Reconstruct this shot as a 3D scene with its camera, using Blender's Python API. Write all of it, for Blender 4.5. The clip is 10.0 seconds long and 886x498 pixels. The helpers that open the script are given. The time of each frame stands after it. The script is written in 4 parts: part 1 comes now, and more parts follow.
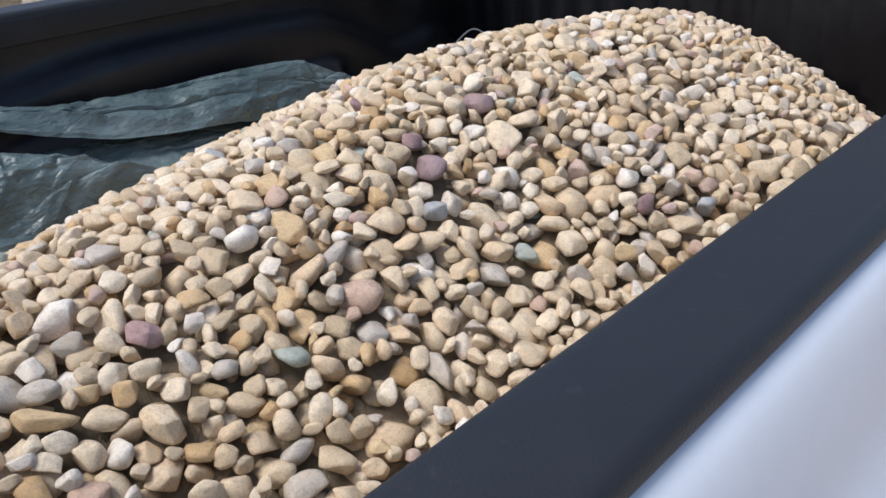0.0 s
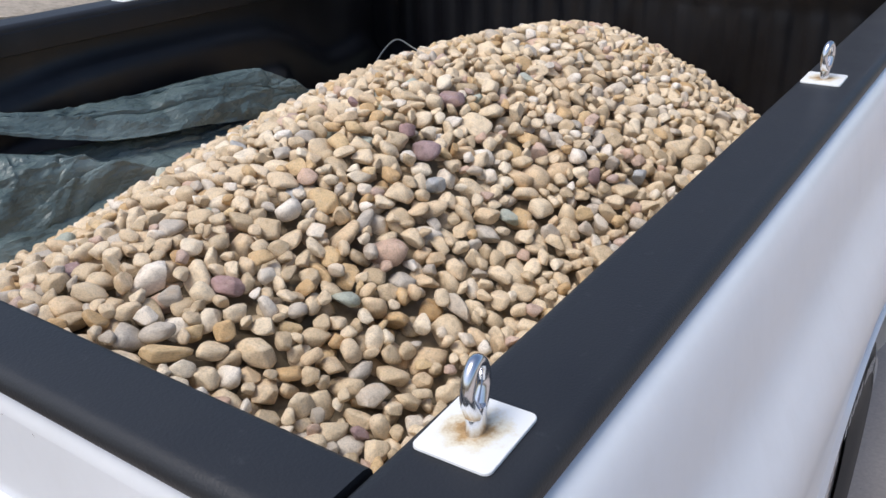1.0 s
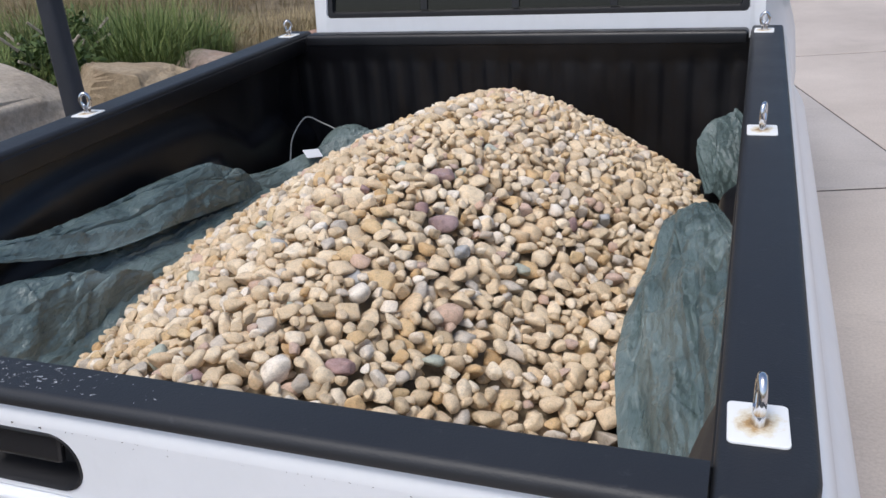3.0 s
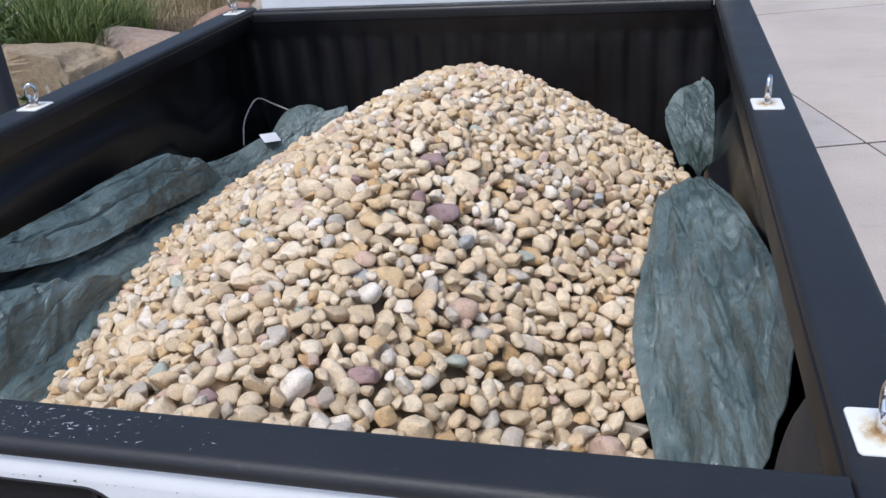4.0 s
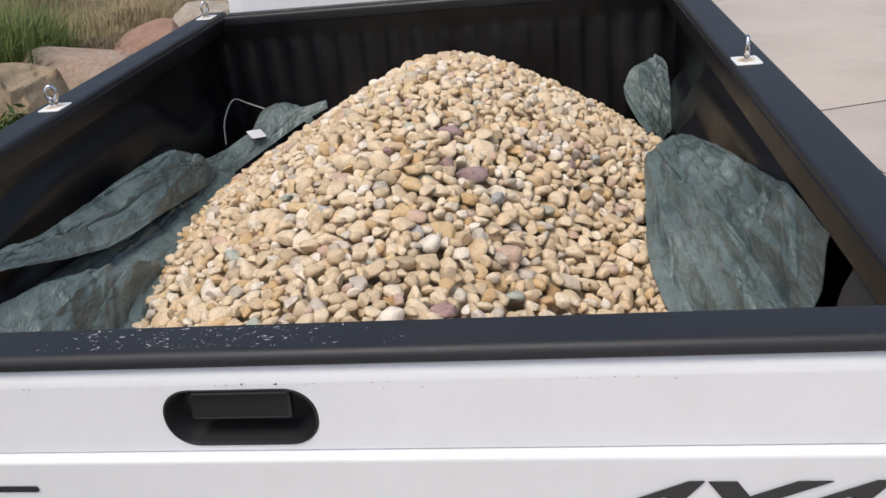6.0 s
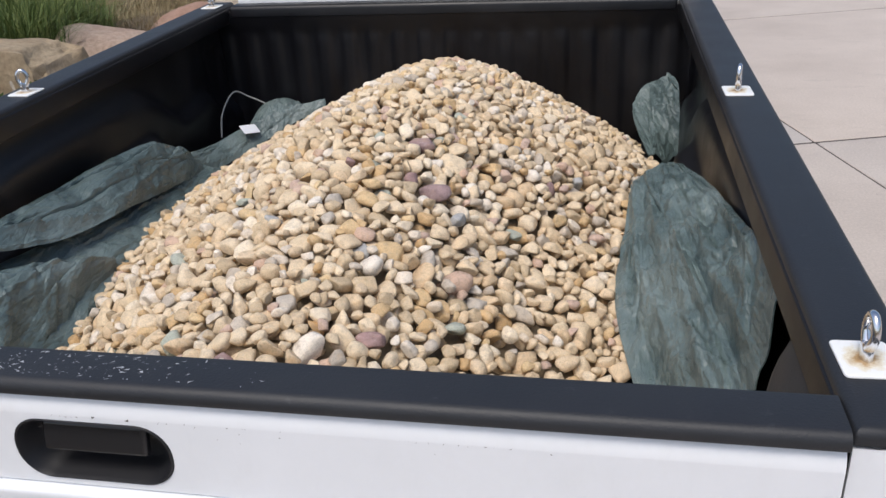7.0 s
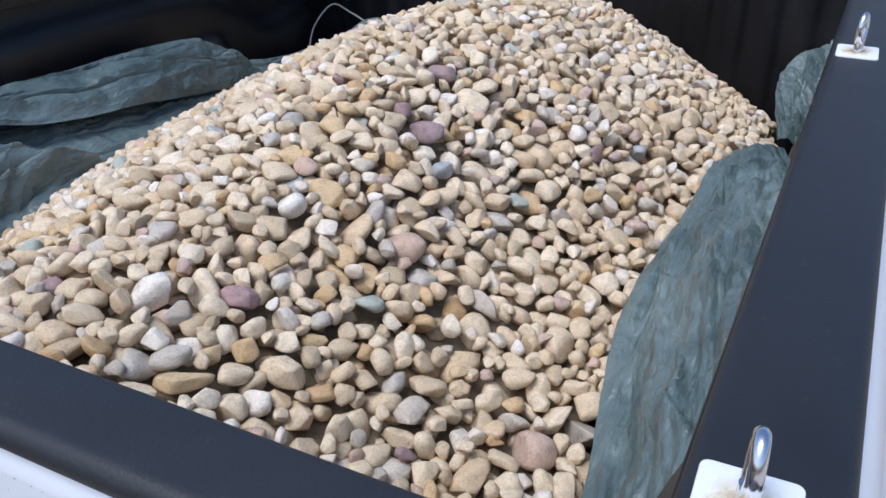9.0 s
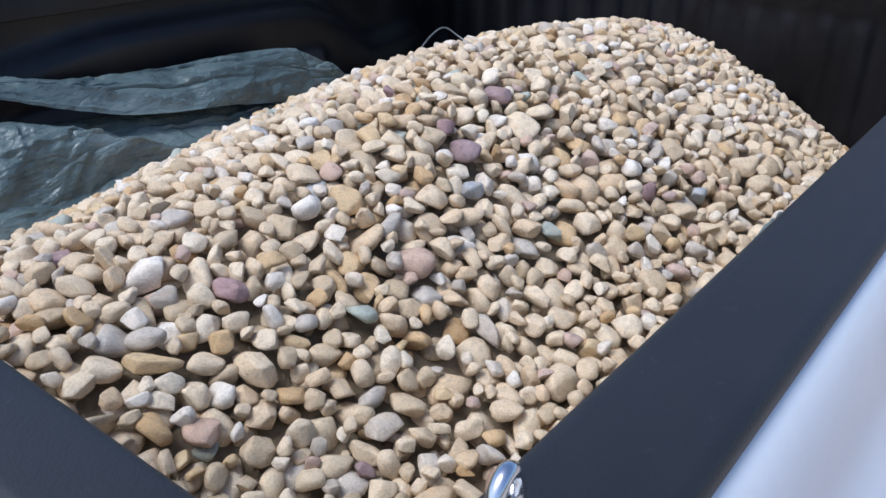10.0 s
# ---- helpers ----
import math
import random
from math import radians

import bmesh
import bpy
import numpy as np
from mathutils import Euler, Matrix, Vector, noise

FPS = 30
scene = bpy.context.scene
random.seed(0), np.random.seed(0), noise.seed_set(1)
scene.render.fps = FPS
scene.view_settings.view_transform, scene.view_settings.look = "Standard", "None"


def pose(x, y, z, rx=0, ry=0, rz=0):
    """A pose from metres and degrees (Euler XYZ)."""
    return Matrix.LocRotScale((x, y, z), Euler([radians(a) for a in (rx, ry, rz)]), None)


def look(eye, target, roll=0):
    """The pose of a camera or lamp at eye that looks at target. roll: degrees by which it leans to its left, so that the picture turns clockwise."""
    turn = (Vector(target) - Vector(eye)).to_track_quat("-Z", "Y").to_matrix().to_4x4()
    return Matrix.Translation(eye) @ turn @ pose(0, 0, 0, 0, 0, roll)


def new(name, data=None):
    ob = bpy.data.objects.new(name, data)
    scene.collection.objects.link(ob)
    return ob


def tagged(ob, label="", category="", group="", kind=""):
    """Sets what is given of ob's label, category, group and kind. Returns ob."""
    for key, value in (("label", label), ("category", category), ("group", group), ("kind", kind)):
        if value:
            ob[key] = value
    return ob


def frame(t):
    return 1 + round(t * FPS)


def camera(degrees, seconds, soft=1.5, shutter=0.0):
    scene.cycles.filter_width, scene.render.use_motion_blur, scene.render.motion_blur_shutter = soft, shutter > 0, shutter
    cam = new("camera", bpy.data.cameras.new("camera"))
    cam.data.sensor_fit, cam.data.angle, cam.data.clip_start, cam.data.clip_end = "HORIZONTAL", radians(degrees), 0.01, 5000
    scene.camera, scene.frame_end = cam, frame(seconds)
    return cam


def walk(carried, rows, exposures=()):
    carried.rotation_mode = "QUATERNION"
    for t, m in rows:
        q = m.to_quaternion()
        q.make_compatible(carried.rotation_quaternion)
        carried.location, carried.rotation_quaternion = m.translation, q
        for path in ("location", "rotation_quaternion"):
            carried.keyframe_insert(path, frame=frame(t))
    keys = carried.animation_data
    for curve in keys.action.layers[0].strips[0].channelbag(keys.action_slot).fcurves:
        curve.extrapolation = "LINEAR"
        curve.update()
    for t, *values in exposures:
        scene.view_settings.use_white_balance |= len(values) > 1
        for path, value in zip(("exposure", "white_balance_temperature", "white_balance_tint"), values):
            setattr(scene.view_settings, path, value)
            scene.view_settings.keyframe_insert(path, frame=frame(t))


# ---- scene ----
cam = camera(55.2, 10.0)
PATH = [
    (0, (0.915, 0.09, 1.348), (-0.341, 1.37, 0.463), -3.3),
    (0.5, (0.95, -0.076, 1.364), (-0.201, 1.303, 0.485), -4.2),
    (1, (0.929, -0.217, 1.402), (-0.094, 1.263, 0.53), -1.6),
    (1.5, (0.863, -0.368, 1.435), (-0.071, 1.184, 0.587), -2.2),
    (2, (0.796, -0.495, 1.516), (-0.018, 1.146, 0.713), -4.9),
    (2.5, (0.74, -0.55, 1.54), (-0.012, 1.143, 0.787), -4.3),
    (2.7, (0.727, -0.546, 1.537), (0.006, 1.154, 0.768), -4.2),
    (3.8, (0.569, -0.487, 1.564), (0.078, 1.24, 0.682), -4.9),
    (4, (0.535, -0.492, 1.558), (0.065, 1.238, 0.672), -4.7),
    (4.5, (0.423, -0.579, 1.544), (0.087, 1.182, 0.659), -4.2),
    (5, (0.338, -0.68, 1.548), (0.026, 1.102, 0.694), -5.5),
    (5.5, (0.319, -0.701, 1.554), (0.062, 1.074, 0.669), -6.6),
    (5.7, (0.322, -0.706, 1.554), (0.083, 1.072, 0.671), -6.6),
    (6.8, (0.435, -0.632, 1.552), (0.082, 1.131, 0.677), -3.3),
    (7, (0.482, -0.591, 1.549), (0.122, 1.168, 0.669), -3.3),
    (7.5, (0.587, -0.506, 1.507), (0.136, 1.214, 0.591), -3.5),
    (8, (0.634, -0.392, 1.445), (0.118, 1.246, 0.421), -4.8),
    (8.5, (0.661, -0.283, 1.437), (0.034, 1.349, 0.465), -0.5),
    (9, (0.726, -0.212, 1.399), (-0.057, 1.359, 0.442), 0.0),
    (9.5, (0.806, -0.142, 1.372), (-0.122, 1.375, 0.456), 2.5),
    (10, (0.856, -0.111, 1.37), (-0.226, 1.317, 0.48), 1.5),
]
walk(cam, [(t, look(eye, target, roll)) for t, eye, target, roll in PATH], [
    (0.0, 0.10, 5900, 10), (1.0, 0.08, 6100, 10), (2.5, -0.04, 6150, 10), (4.0, 0.05, 5750, 10), (5.05, -0.06, 5950, 10), (5.5, -0.05, 6600, 10),
    (7.0, -0.01, 6300, 10), (8.0, -0.01, 6150, 10), (8.5, 0.03, 5650, 10), (9.5, 0.06, 5400, 10), (10.0, 0.08, 5400, 10)])

# ---- light ----
world = bpy.data.worlds.new("sky")
scene.world = world
world.use_nodes = True
wn = world.node_tree.nodes
sky = wn.new("ShaderNodeTexSky")
sky.sky_type = 'NISHITA'
sky.sun_disc = False
sky.sun_elevation = radians(58)
sky.sun_rotation = radians(200)
sky.air_density, sky.dust_density = 1.0, 3.0
bg = wn["Background"]
bg.inputs["Strength"].default_value = 0.155
world.node_tree.links.new(sky.outputs[0], bg.inputs[0])

sun = new("sun", bpy.data.lights.new("sun", 'SUN'))
sun.data.energy, sun.data.angle, sun.data.color = 2.05, radians(24), (1.0, 0.94, 0.86)
sun.matrix_world = look((0, 0, 0), (0.13, 0.45, -1.0))


# ---- materials ----
def material(name, base=(0.5, 0.5, 0.5), rough=0.6, metal=0.0, spec=0.5, coat=0.0):
    m = bpy.data.materials.new(name)
    m.use_nodes = True
    b = m.node_tree.nodes["Principled BSDF"]
    b.inputs["Base Color"].default_value = (*base, 1)
    b.inputs["Roughness"].default_value = rough
    b.inputs["Metallic"].default_value = metal
    b.inputs["Specular IOR Level"].default_value = spec
    b.inputs["Coat Weight"].default_value = coat
    return m, m.node_tree, b


def coords(nt, scale=1.0):
    tc = nt.nodes.new("ShaderNodeTexCoord")
    mp = nt.nodes.new("ShaderNodeMapping")
    mp.inputs["Scale"].default_value = (scale,) * 3 if isinstance(scale, (int, float)) else scale
    nt.links.new(tc.outputs["Object"], mp.inputs["Vector"])
    return mp.outputs[0]


def noise_tex(nt, vec, scale, detail=4.0, rough=0.55):
    n = nt.nodes.new("ShaderNodeTexNoise")
    n.inputs["Scale"].default_value = scale
    n.inputs["Detail"].default_value = detail
    n.inputs["Roughness"].default_value = rough
    nt.links.new(vec, n.inputs["Vector"])
    return n.outputs["Fac"]


def ramp(nt, fac, stops):
    r = nt.nodes.new("ShaderNodeValToRGB")
    els = r.color_ramp.elements
    while len(els) < len(stops):
        els.new(0.5)
    for e, (p, c) in zip(els, stops):
        e.position, e.color = p, (*c, 1)
    nt.links.new(fac, r.inputs[0])
    return r.outputs[0]


def mix(nt, a, b, fac, mode='MIX'):
    m = nt.nodes.new("ShaderNodeMix")
    m.data_type, m.blend_type = 'RGBA', mode
    for sock, v in ((m.inputs[6], a), (m.inputs[7], b), (m.inputs[0], fac)):
        if isinstance(v, (int, float)):
            sock.default_value = v
        elif isinstance(v, tuple):
            sock.default_value = (*v, 1)
        else:
            nt.links.new(v, sock)
    return m.outputs[2]


def bump(nt, b, height, strength, dist=0.002):
    n = nt.nodes.new("ShaderNodeBump")
    n.inputs["Strength"].default_value = strength
    n.inputs["Distance"].default_value = dist
    nt.links.new(height, n.inputs["Height"])
    nt.links.new(n.outputs[0], b.inputs["Normal"])


def spread(nt, fac, lo, hi, a, b):
    n = nt.nodes.new("ShaderNodeMapRange")
    for i, v in zip((1, 2, 3, 4), (lo, hi, a, b)):
        n.inputs[i].default_value = v
    nt.links.new(fac, n.inputs[0])
    return n.outputs[0]


def paint_material():
    m, nt, b = material("white_paint", (0.74, 0.76, 0.79), 0.28, 0, 0.5, 0.35)
    v = coords(nt)
    dirt = ramp(nt, noise_tex(nt, v, 9, 6, 0.7), [(0.35, (0.775, 0.79, 0.815)), (0.75, (0.735, 0.75, 0.77))])
    film = spread(nt, noise_tex(nt, coords(nt, (1.0, 1.0, 0.35)), 26, 5, 0.7), 0.52, 0.78, 0.0, 0.12)
    nt.links.new(mix(nt, dirt, (0.58, 0.56, 0.53), film), b.inputs["Base Color"])
    nt.links.new(spread(nt, noise_tex(nt, v, 14), 0.3, 0.7, 0.28, 0.35), b.inputs["Roughness"])
    return m


def plastic_material(name, dark, light, rough_lo, rough_hi, relief=0.25, sheen=0.0):
    m, nt, b = material(name, dark, 0.6, 0, 0.4)
    v = coords(nt)
    big = noise_tex(nt, v, 5, 6, 0.65)
    grain = noise_tex(nt, v, 420, 2)
    c = ramp(nt, big, [(0.3, dark), (0.75, light)])
    dust = spread(nt, noise_tex(nt, v, 60, 5, 0.7), 0.62, 0.8, 0, 0.12 if sheen else 0.35)
    if sheen:
        # broad paler patches put the walls' soft sheen into the base colour
        c = mix(nt, c, (0.105, 0.10, 0.10), spread(nt, noise_tex(nt, coords(nt, (1.0, 1.0, 0.6)), 4.2, 3, 0.5), 0.56, 0.74, 0, sheen))
    nt.links.new(mix(nt, c, (0.12, 0.12, 0.13), dust), b.inputs["Base Color"])
    nt.links.new(spread(nt, big, 0.3, 0.7, rough_lo, rough_hi), b.inputs["Roughness"])
    bump(nt, b, grain, relief, 0.0012)
    return m


def tarp_material():
    m, nt, b = material("tarp_green", (0.05, 0.085, 0.075), 0.36, 0, 0.6)
    v = coords(nt)
    big = noise_tex(nt, v, 4, 6, 0.65)
    c = ramp(nt, big, [(0.3, (0.040, 0.064, 0.063)), (0.5, (0.112, 0.153, 0.150)), (0.72, (0.20, 0.245, 0.236))])
    scuff = spread(nt, noise_tex(nt, coords(nt, (3.0, 1.0, 2.0)), 34, 6, 0.75), 0.58, 0.76, 0, 0.55)
    nt.links.new(mix(nt, c, (0.20, 0.235, 0.205), scuff), b.inputs["Base Color"])
    nt.links.new(spread(nt, noise_tex(nt, v, 18, 4), 0.3, 0.7, 0.24, 0.44), b.inputs["Roughness"])
    v = coords(nt, (1.5, 0.75, 1.2))
    w = nt.nodes.new("ShaderNodeTexVoronoi")
    w.feature, w.inputs["Scale"].default_value = 'DISTANCE_TO_EDGE', 11
    nt.links.new(mix(nt, v, noise_color(nt, v, 7), 0.12), w.inputs["Vector"])
    crease = spread(nt, w.outputs["Distance"], 0.0, 0.05, 0.0, 0.11)
    w2 = nt.nodes.new("ShaderNodeTexVoronoi")
    w2.feature, w2.inputs["Scale"].default_value = 'DISTANCE_TO_EDGE', 30
    nt.links.new(mix(nt, v, noise_color(nt, v, 15), 0.07), w2.inputs["Vector"])
    crease2 = spread(nt, w2.outputs["Distance"], 0.0, 0.12, 0.0, 0.05)
    total = crease
    streak = nt.nodes.new("ShaderNodeMath")
    streak.operation = 'PINGPONG'
    nt.links.new(noise_tex(nt, coords(nt, (3.0, 0.9, 2.0)), 4.2, 6, 0.56), streak.inputs[0])
    streak.inputs[1].default_value = 0.13
    for extra in (crease2, noise_tex(nt, v, 14, 7, 0.68), spread(nt, streak.outputs[0], 0.0, 0.13, 0.0, 0.8)):
        add = nt.nodes.new("ShaderNodeMath")
        nt.links.new(total, add.inputs[0])
        nt.links.new(extra, add.inputs[1])
        total = add.outputs[0]
    bump(nt, b, total, 0.6, 0.0105)
    return m


def noise_color(nt, vec, scale):
    n = nt.nodes.new("ShaderNodeTexNoise")
    n.inputs["Scale"].default_value = scale
    nt.links.new(vec, n.inputs["Vector"])
    return n.outputs["Color"]


def stone_material(name, stops, island):
    m, nt, b = material(name, (0.45, 0.35, 0.24), 0.72, 0, 0.35)
    if island:
        rnd = nt.nodes.new("ShaderNodeNewGeometry").outputs["Random Per Island"]
    else:
        rnd = nt.nodes.new("ShaderNodeObjectInfo").outputs["Random"]
    base = ramp(nt, rnd, [(p, tuple(min(0.84, 1.11 * q) for q in c)) for p, c in stops])
    v = coords(nt)
    shift = nt.nodes.new("ShaderNodeVectorMath")
    shift.operation = 'MULTIPLY_ADD'
    comb = nt.nodes.new("ShaderNodeCombineXYZ")
    for i in range(3):
        nt.links.new(rnd, comb.inputs[i])
    nt.links.new(comb.outputs[0], shift.inputs[0])
    shift.inputs[1].default_value = (31, 17, 23)
    nt.links.new(v, shift.inputs[2])
    vv = shift.outputs[0]
    unit = 1.0 if island else 0.018
    mott = noise_tex(nt, vv, 75 * unit, 6, 0.7)
    speck = noise_tex(nt, vv, 420 * unit, 4, 0.75)
    c = mix(nt, base, ramp(nt, mott, [(0.26, (0.58, 0.54, 0.50)), (0.48, (1, 1, 1)), (0.72, (1.16, 1.12, 1.06))]), 0.85, 'MULTIPLY')
    c = mix(nt, c, ramp(nt, speck, [(0.28, (0.62, 0.60, 0.58)), (0.5, (1, 1, 1)), (0.75, (1.18, 1.16, 1.14))]), 0.8, 'MULTIPLY')
    rust = spread(nt, noise_tex(nt, vv, 36 * unit, 4, 0.6), 0.58, 0.76, 0, 0.42)
    c = mix(nt, c, (0.50, 0.33, 0.16), rust)
    dust = spread(nt, noise_tex(nt, vv, 130 * unit, 5, 0.7), 0.55, 0.75, 0, 0.4)
    c = mix(nt, c, (0.66, 0.60, 0.52), dust)
    nt.links.new(c, b.inputs["Base Color"])
    add = nt.nodes.new("ShaderNodeMath")
    nt.links.new(noise_tex(nt, vv, 110 * unit, 5, 0.7), add.inputs[0])
    nt.links.new(speck, add.inputs[1])
    bump(nt, b, add.outputs[0], 0.6, 0.0022)
    return m


def concrete_material():
    m, nt, b = material("concrete", (0.42, 0.39, 0.36), 0.85)
    v = coords(nt)
    big = noise_tex(nt, v, 0.9, 6, 0.6)
    c = ramp(nt, big, [(0.3, (0.43, 0.385, 0.345)), (0.7, (0.57, 0.52, 0.47))])
    fine = ramp(nt, noise_tex(nt, v, 90, 4, 0.7), [(0.3, (0.82, 0.82, 0.82)), (0.7, (1.1, 1.1, 1.1))])
    spots = spread(nt, noise_tex(nt, v, 12, 5, 0.7), 0.68, 0.74, 0, 0.5)
    each = ramp(nt, nt.nodes.new("ShaderNodeObjectInfo").outputs["Random"], [(0.0, (0.88, 0.89, 0.92)), (1.0, (1.06, 1.0, 0.95))])
    c = mix(nt, mix(nt, c, fine, 0.8, 'MULTIPLY'), each, 1.0, 'MULTIPLY')
    streak = spread(nt, noise_tex(nt, coords(nt, (1.0, 3.5, 1.0)), 2.4, 5, 0.7), 0.58, 0.72, 0, 0.3)
    c = mix(nt, c, (0.27, 0.24, 0.22), streak)
    nt.links.new(mix(nt, c, (0.20, 0.17, 0.15), spots), b.inputs["Base Color"])
    bump(nt, b, noise_tex(nt, v, 160, 5, 0.7), 0.3, 0.003)
    return m


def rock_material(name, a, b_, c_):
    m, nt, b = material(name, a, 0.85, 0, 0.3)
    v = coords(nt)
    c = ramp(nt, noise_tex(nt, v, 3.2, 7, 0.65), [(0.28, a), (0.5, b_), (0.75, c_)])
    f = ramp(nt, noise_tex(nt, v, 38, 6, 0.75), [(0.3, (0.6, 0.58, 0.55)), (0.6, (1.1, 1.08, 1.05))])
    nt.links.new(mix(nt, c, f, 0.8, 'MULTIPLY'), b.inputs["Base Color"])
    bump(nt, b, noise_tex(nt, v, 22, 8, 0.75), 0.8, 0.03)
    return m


def leaf_material(name, dark, mid, light):
    m, nt, b = material(name, mid, 0.6, 0, 0.3)
    rnd = nt.nodes.new("ShaderNodeNewGeometry").outputs["Random Per Island"]
    nt.links.new(ramp(nt, rnd, [(0.0, dark), (0.5, mid), (1.0, light)]), b.inputs["Base Color"])
    return m


def soil_material():
    m, nt, b = material("soil", (0.16, 0.12, 0.08), 0.95, 0, 0.2)
    v = coords(nt)
    c = ramp(nt, noise_tex(nt, v, 2.2, 8, 0.7), [(0.3, (0.13, 0.10, 0.065)), (0.5, (0.24, 0.185, 0.12)), (0.72, (0.36, 0.29, 0.19))])
    f = ramp(nt, noise_tex(nt, v, 45, 6, 0.75), [(0.3, (0.5, 0.5, 0.5)), (0.7, (1.2, 1.2, 1.15))])
    nt.links.new(mix(nt, c, f, 0.85, 'MULTIPLY'), b.inputs["Base Color"])
    bump(nt, b, noise_tex(nt, v, 30, 8, 0.75), 0.9, 0.04)
    return m


def plate_material():
    # white painted steel plate with a rust bloom round the bolt
    m, nt, b = material("rusty_white_plate", (0.8, 0.8, 0.79), 0.45)
    v = coords(nt)
    ln = nt.nodes.new("ShaderNodeVectorMath")
    ln.operation = 'LENGTH'
    nt.links.new(v, ln.inputs[0])
    add = nt.nodes.new("ShaderNodeMath")
    add.operation = 'MULTIPLY_ADD'
    nt.links.new(noise_tex(nt, v, 90, 5, 0.7), add.inputs[0])
    add.inputs[1].default_value = 0.03
    nt.links.new(ln.outputs["Value"], add.inputs[2])
    c = ramp(nt, spread(nt, add.outputs[0], 0.016, 0.038, 0, 1), [(0.0, (0.16, 0.085, 0.035)), (0.35, (0.42, 0.27, 0.12)), (0.7, (0.72, 0.66, 0.52)), (1.0, (0.80, 0.80, 0.78))])
    nt.links.new(c, b.inputs["Base Color"])
    return m


def glass_material():
    m, nt, b = material("tinted_glass", (0.012, 0.012, 0.014), 0.04)
    b.inputs["Transmission Weight"].default_value = 1.0
    b.inputs["Specular IOR Level"].default_value = 0.22
    return m


WHITE = paint_material()
CAP = plastic_material("rail_cap_plastic", (0.014, 0.015, 0.018), (0.024, 0.026, 0.030), 0.42, 0.55, 0.3)
LINER = plastic_material("liner_plastic", (0.003, 0.003, 0.0045), (0.0065, 0.0065, 0.0085), 0.28, 0.5, 0.3, 0.10)
LINER.node_tree.nodes["Principled BSDF"].inputs["Specular IOR Level"].default_value = 0.42
BLACK = material("black_plastic", (0.012, 0.012, 0.014), 0.45)[0]
GLOSSY = material("glossy_black", (0.015, 0.015, 0.017), 0.25)[0]
RUBBER = plastic_material("tyre_rubber", (0.016, 0.016, 0.018), (0.03, 0.03, 0.032), 0.6, 0.8, 0.3)
CHROME = material("zinc_plated_steel", (0.72, 0.72, 0.74), 0.16, 1.0)[0]
PLATE = plate_material()
ALLOY = material("alloy", (0.5, 0.5, 0.52), 0.35, 1.0)[0]
DECAL = material("black_decal", (0.025, 0.026, 0.03), 0.4)[0]
LETTER = material("white_letter", (0.45, 0.45, 0.45), 0.6)[0]
GLASS = glass_material()
INTERIOR = material("cab_interior", (0.02, 0.02, 0.022), 0.8)[0]
TARP = tarp_material()
TAG = material("white_tag", (0.75, 0.77, 0.80), 0.5)[0]
CORD = material("grey_cord", (0.30, 0.31, 0.30), 0.7)[0]
POST = plastic_material("dark_post_paint", (0.018, 0.02, 0.026), (0.03, 0.032, 0.04), 0.4, 0.55, 0.1)
CONCRETE = concrete_material()
SOIL = soil_material()
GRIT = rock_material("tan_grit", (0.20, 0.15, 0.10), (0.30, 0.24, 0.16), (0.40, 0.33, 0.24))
ROCK_TAN = rock_material("tan_sandstone", (0.30, 0.22, 0.14), (0.42, 0.33, 0.22), (0.52, 0.43, 0.31))
ROCK_GREY = rock_material("grey_sandstone", (0.38, 0.315, 0.245), (0.50, 0.435, 0.355), (0.60, 0.54, 0.46))
ROCK_RED = rock_material("red_sandstone", (0.30, 0.17, 0.12), (0.42, 0.26, 0.19), (0.48, 0.35, 0.28))
ROCK_PINK = rock_material("pinkish_sandstone", (0.34, 0.23, 0.17), (0.45, 0.34, 0.27), (0.53, 0.44, 0.37))
GRASS = leaf_material("green_grass", (0.05, 0.08, 0.02), (0.11, 0.16, 0.04), (0.22, 0.25, 0.08))
DRY = leaf_material("dry_grass", (0.16, 0.12, 0.06), (0.30, 0.23, 0.12), (0.42, 0.35, 0.20))
RUST_WEED = leaf_material("dead_weed", (0.10, 0.045, 0.025), (0.18, 0.08, 0.045), (0.24, 0.13, 0.07))
BARK = rock_material("dark_bark", (0.02, 0.017, 0.014), (0.04, 0.033, 0.027), (0.06, 0.05, 0.042))
WEED = leaf_material("weed_leaves", (0.035, 0.06, 0.016), (0.075, 0.115, 0.03), (0.14, 0.18, 0.055))
LEAVES = leaf_material("dark_leaves", (0.02, 0.035, 0.012), (0.04, 0.07, 0.02), (0.07, 0.11, 0.035))

BUFF = [(0.0, (0.469, 0.367, 0.238)), (0.22, (0.585, 0.461, 0.304)), (0.45, (0.649, 0.525, 0.360)), (0.68, (0.702, 0.583, 0.416)), (0.85, (0.597, 0.445, 0.277)), (1.0, (0.740, 0.647, 0.498))]
OCHRE = [(0.0, (0.483, 0.320, 0.157)), (0.5, (0.562, 0.400, 0.217)), (1.0, (0.602, 0.460, 0.267))]
GREY = [(0.0, (0.42, 0.365, 0.295)), (0.35, (0.53, 0.46, 0.375)), (0.7, (0.47, 0.425, 0.365)), (1.0, (0.59, 0.52, 0.43))]
PINK = [(0.0, (0.502, 0.350, 0.258)), (0.5, (0.562, 0.410, 0.318)), (1.0, (0.442, 0.330, 0.279))]
PALE = [(0.0, (0.682, 0.600, 0.488)), (0.5, (0.741, 0.680, 0.589)), (1.0, (0.662, 0.560, 0.428))]
PURPLE = [(0.0, (0.31, 0.205, 0.195)), (0.5, (0.36, 0.235, 0.22)), (1.0, (0.28, 0.20, 0.20))]
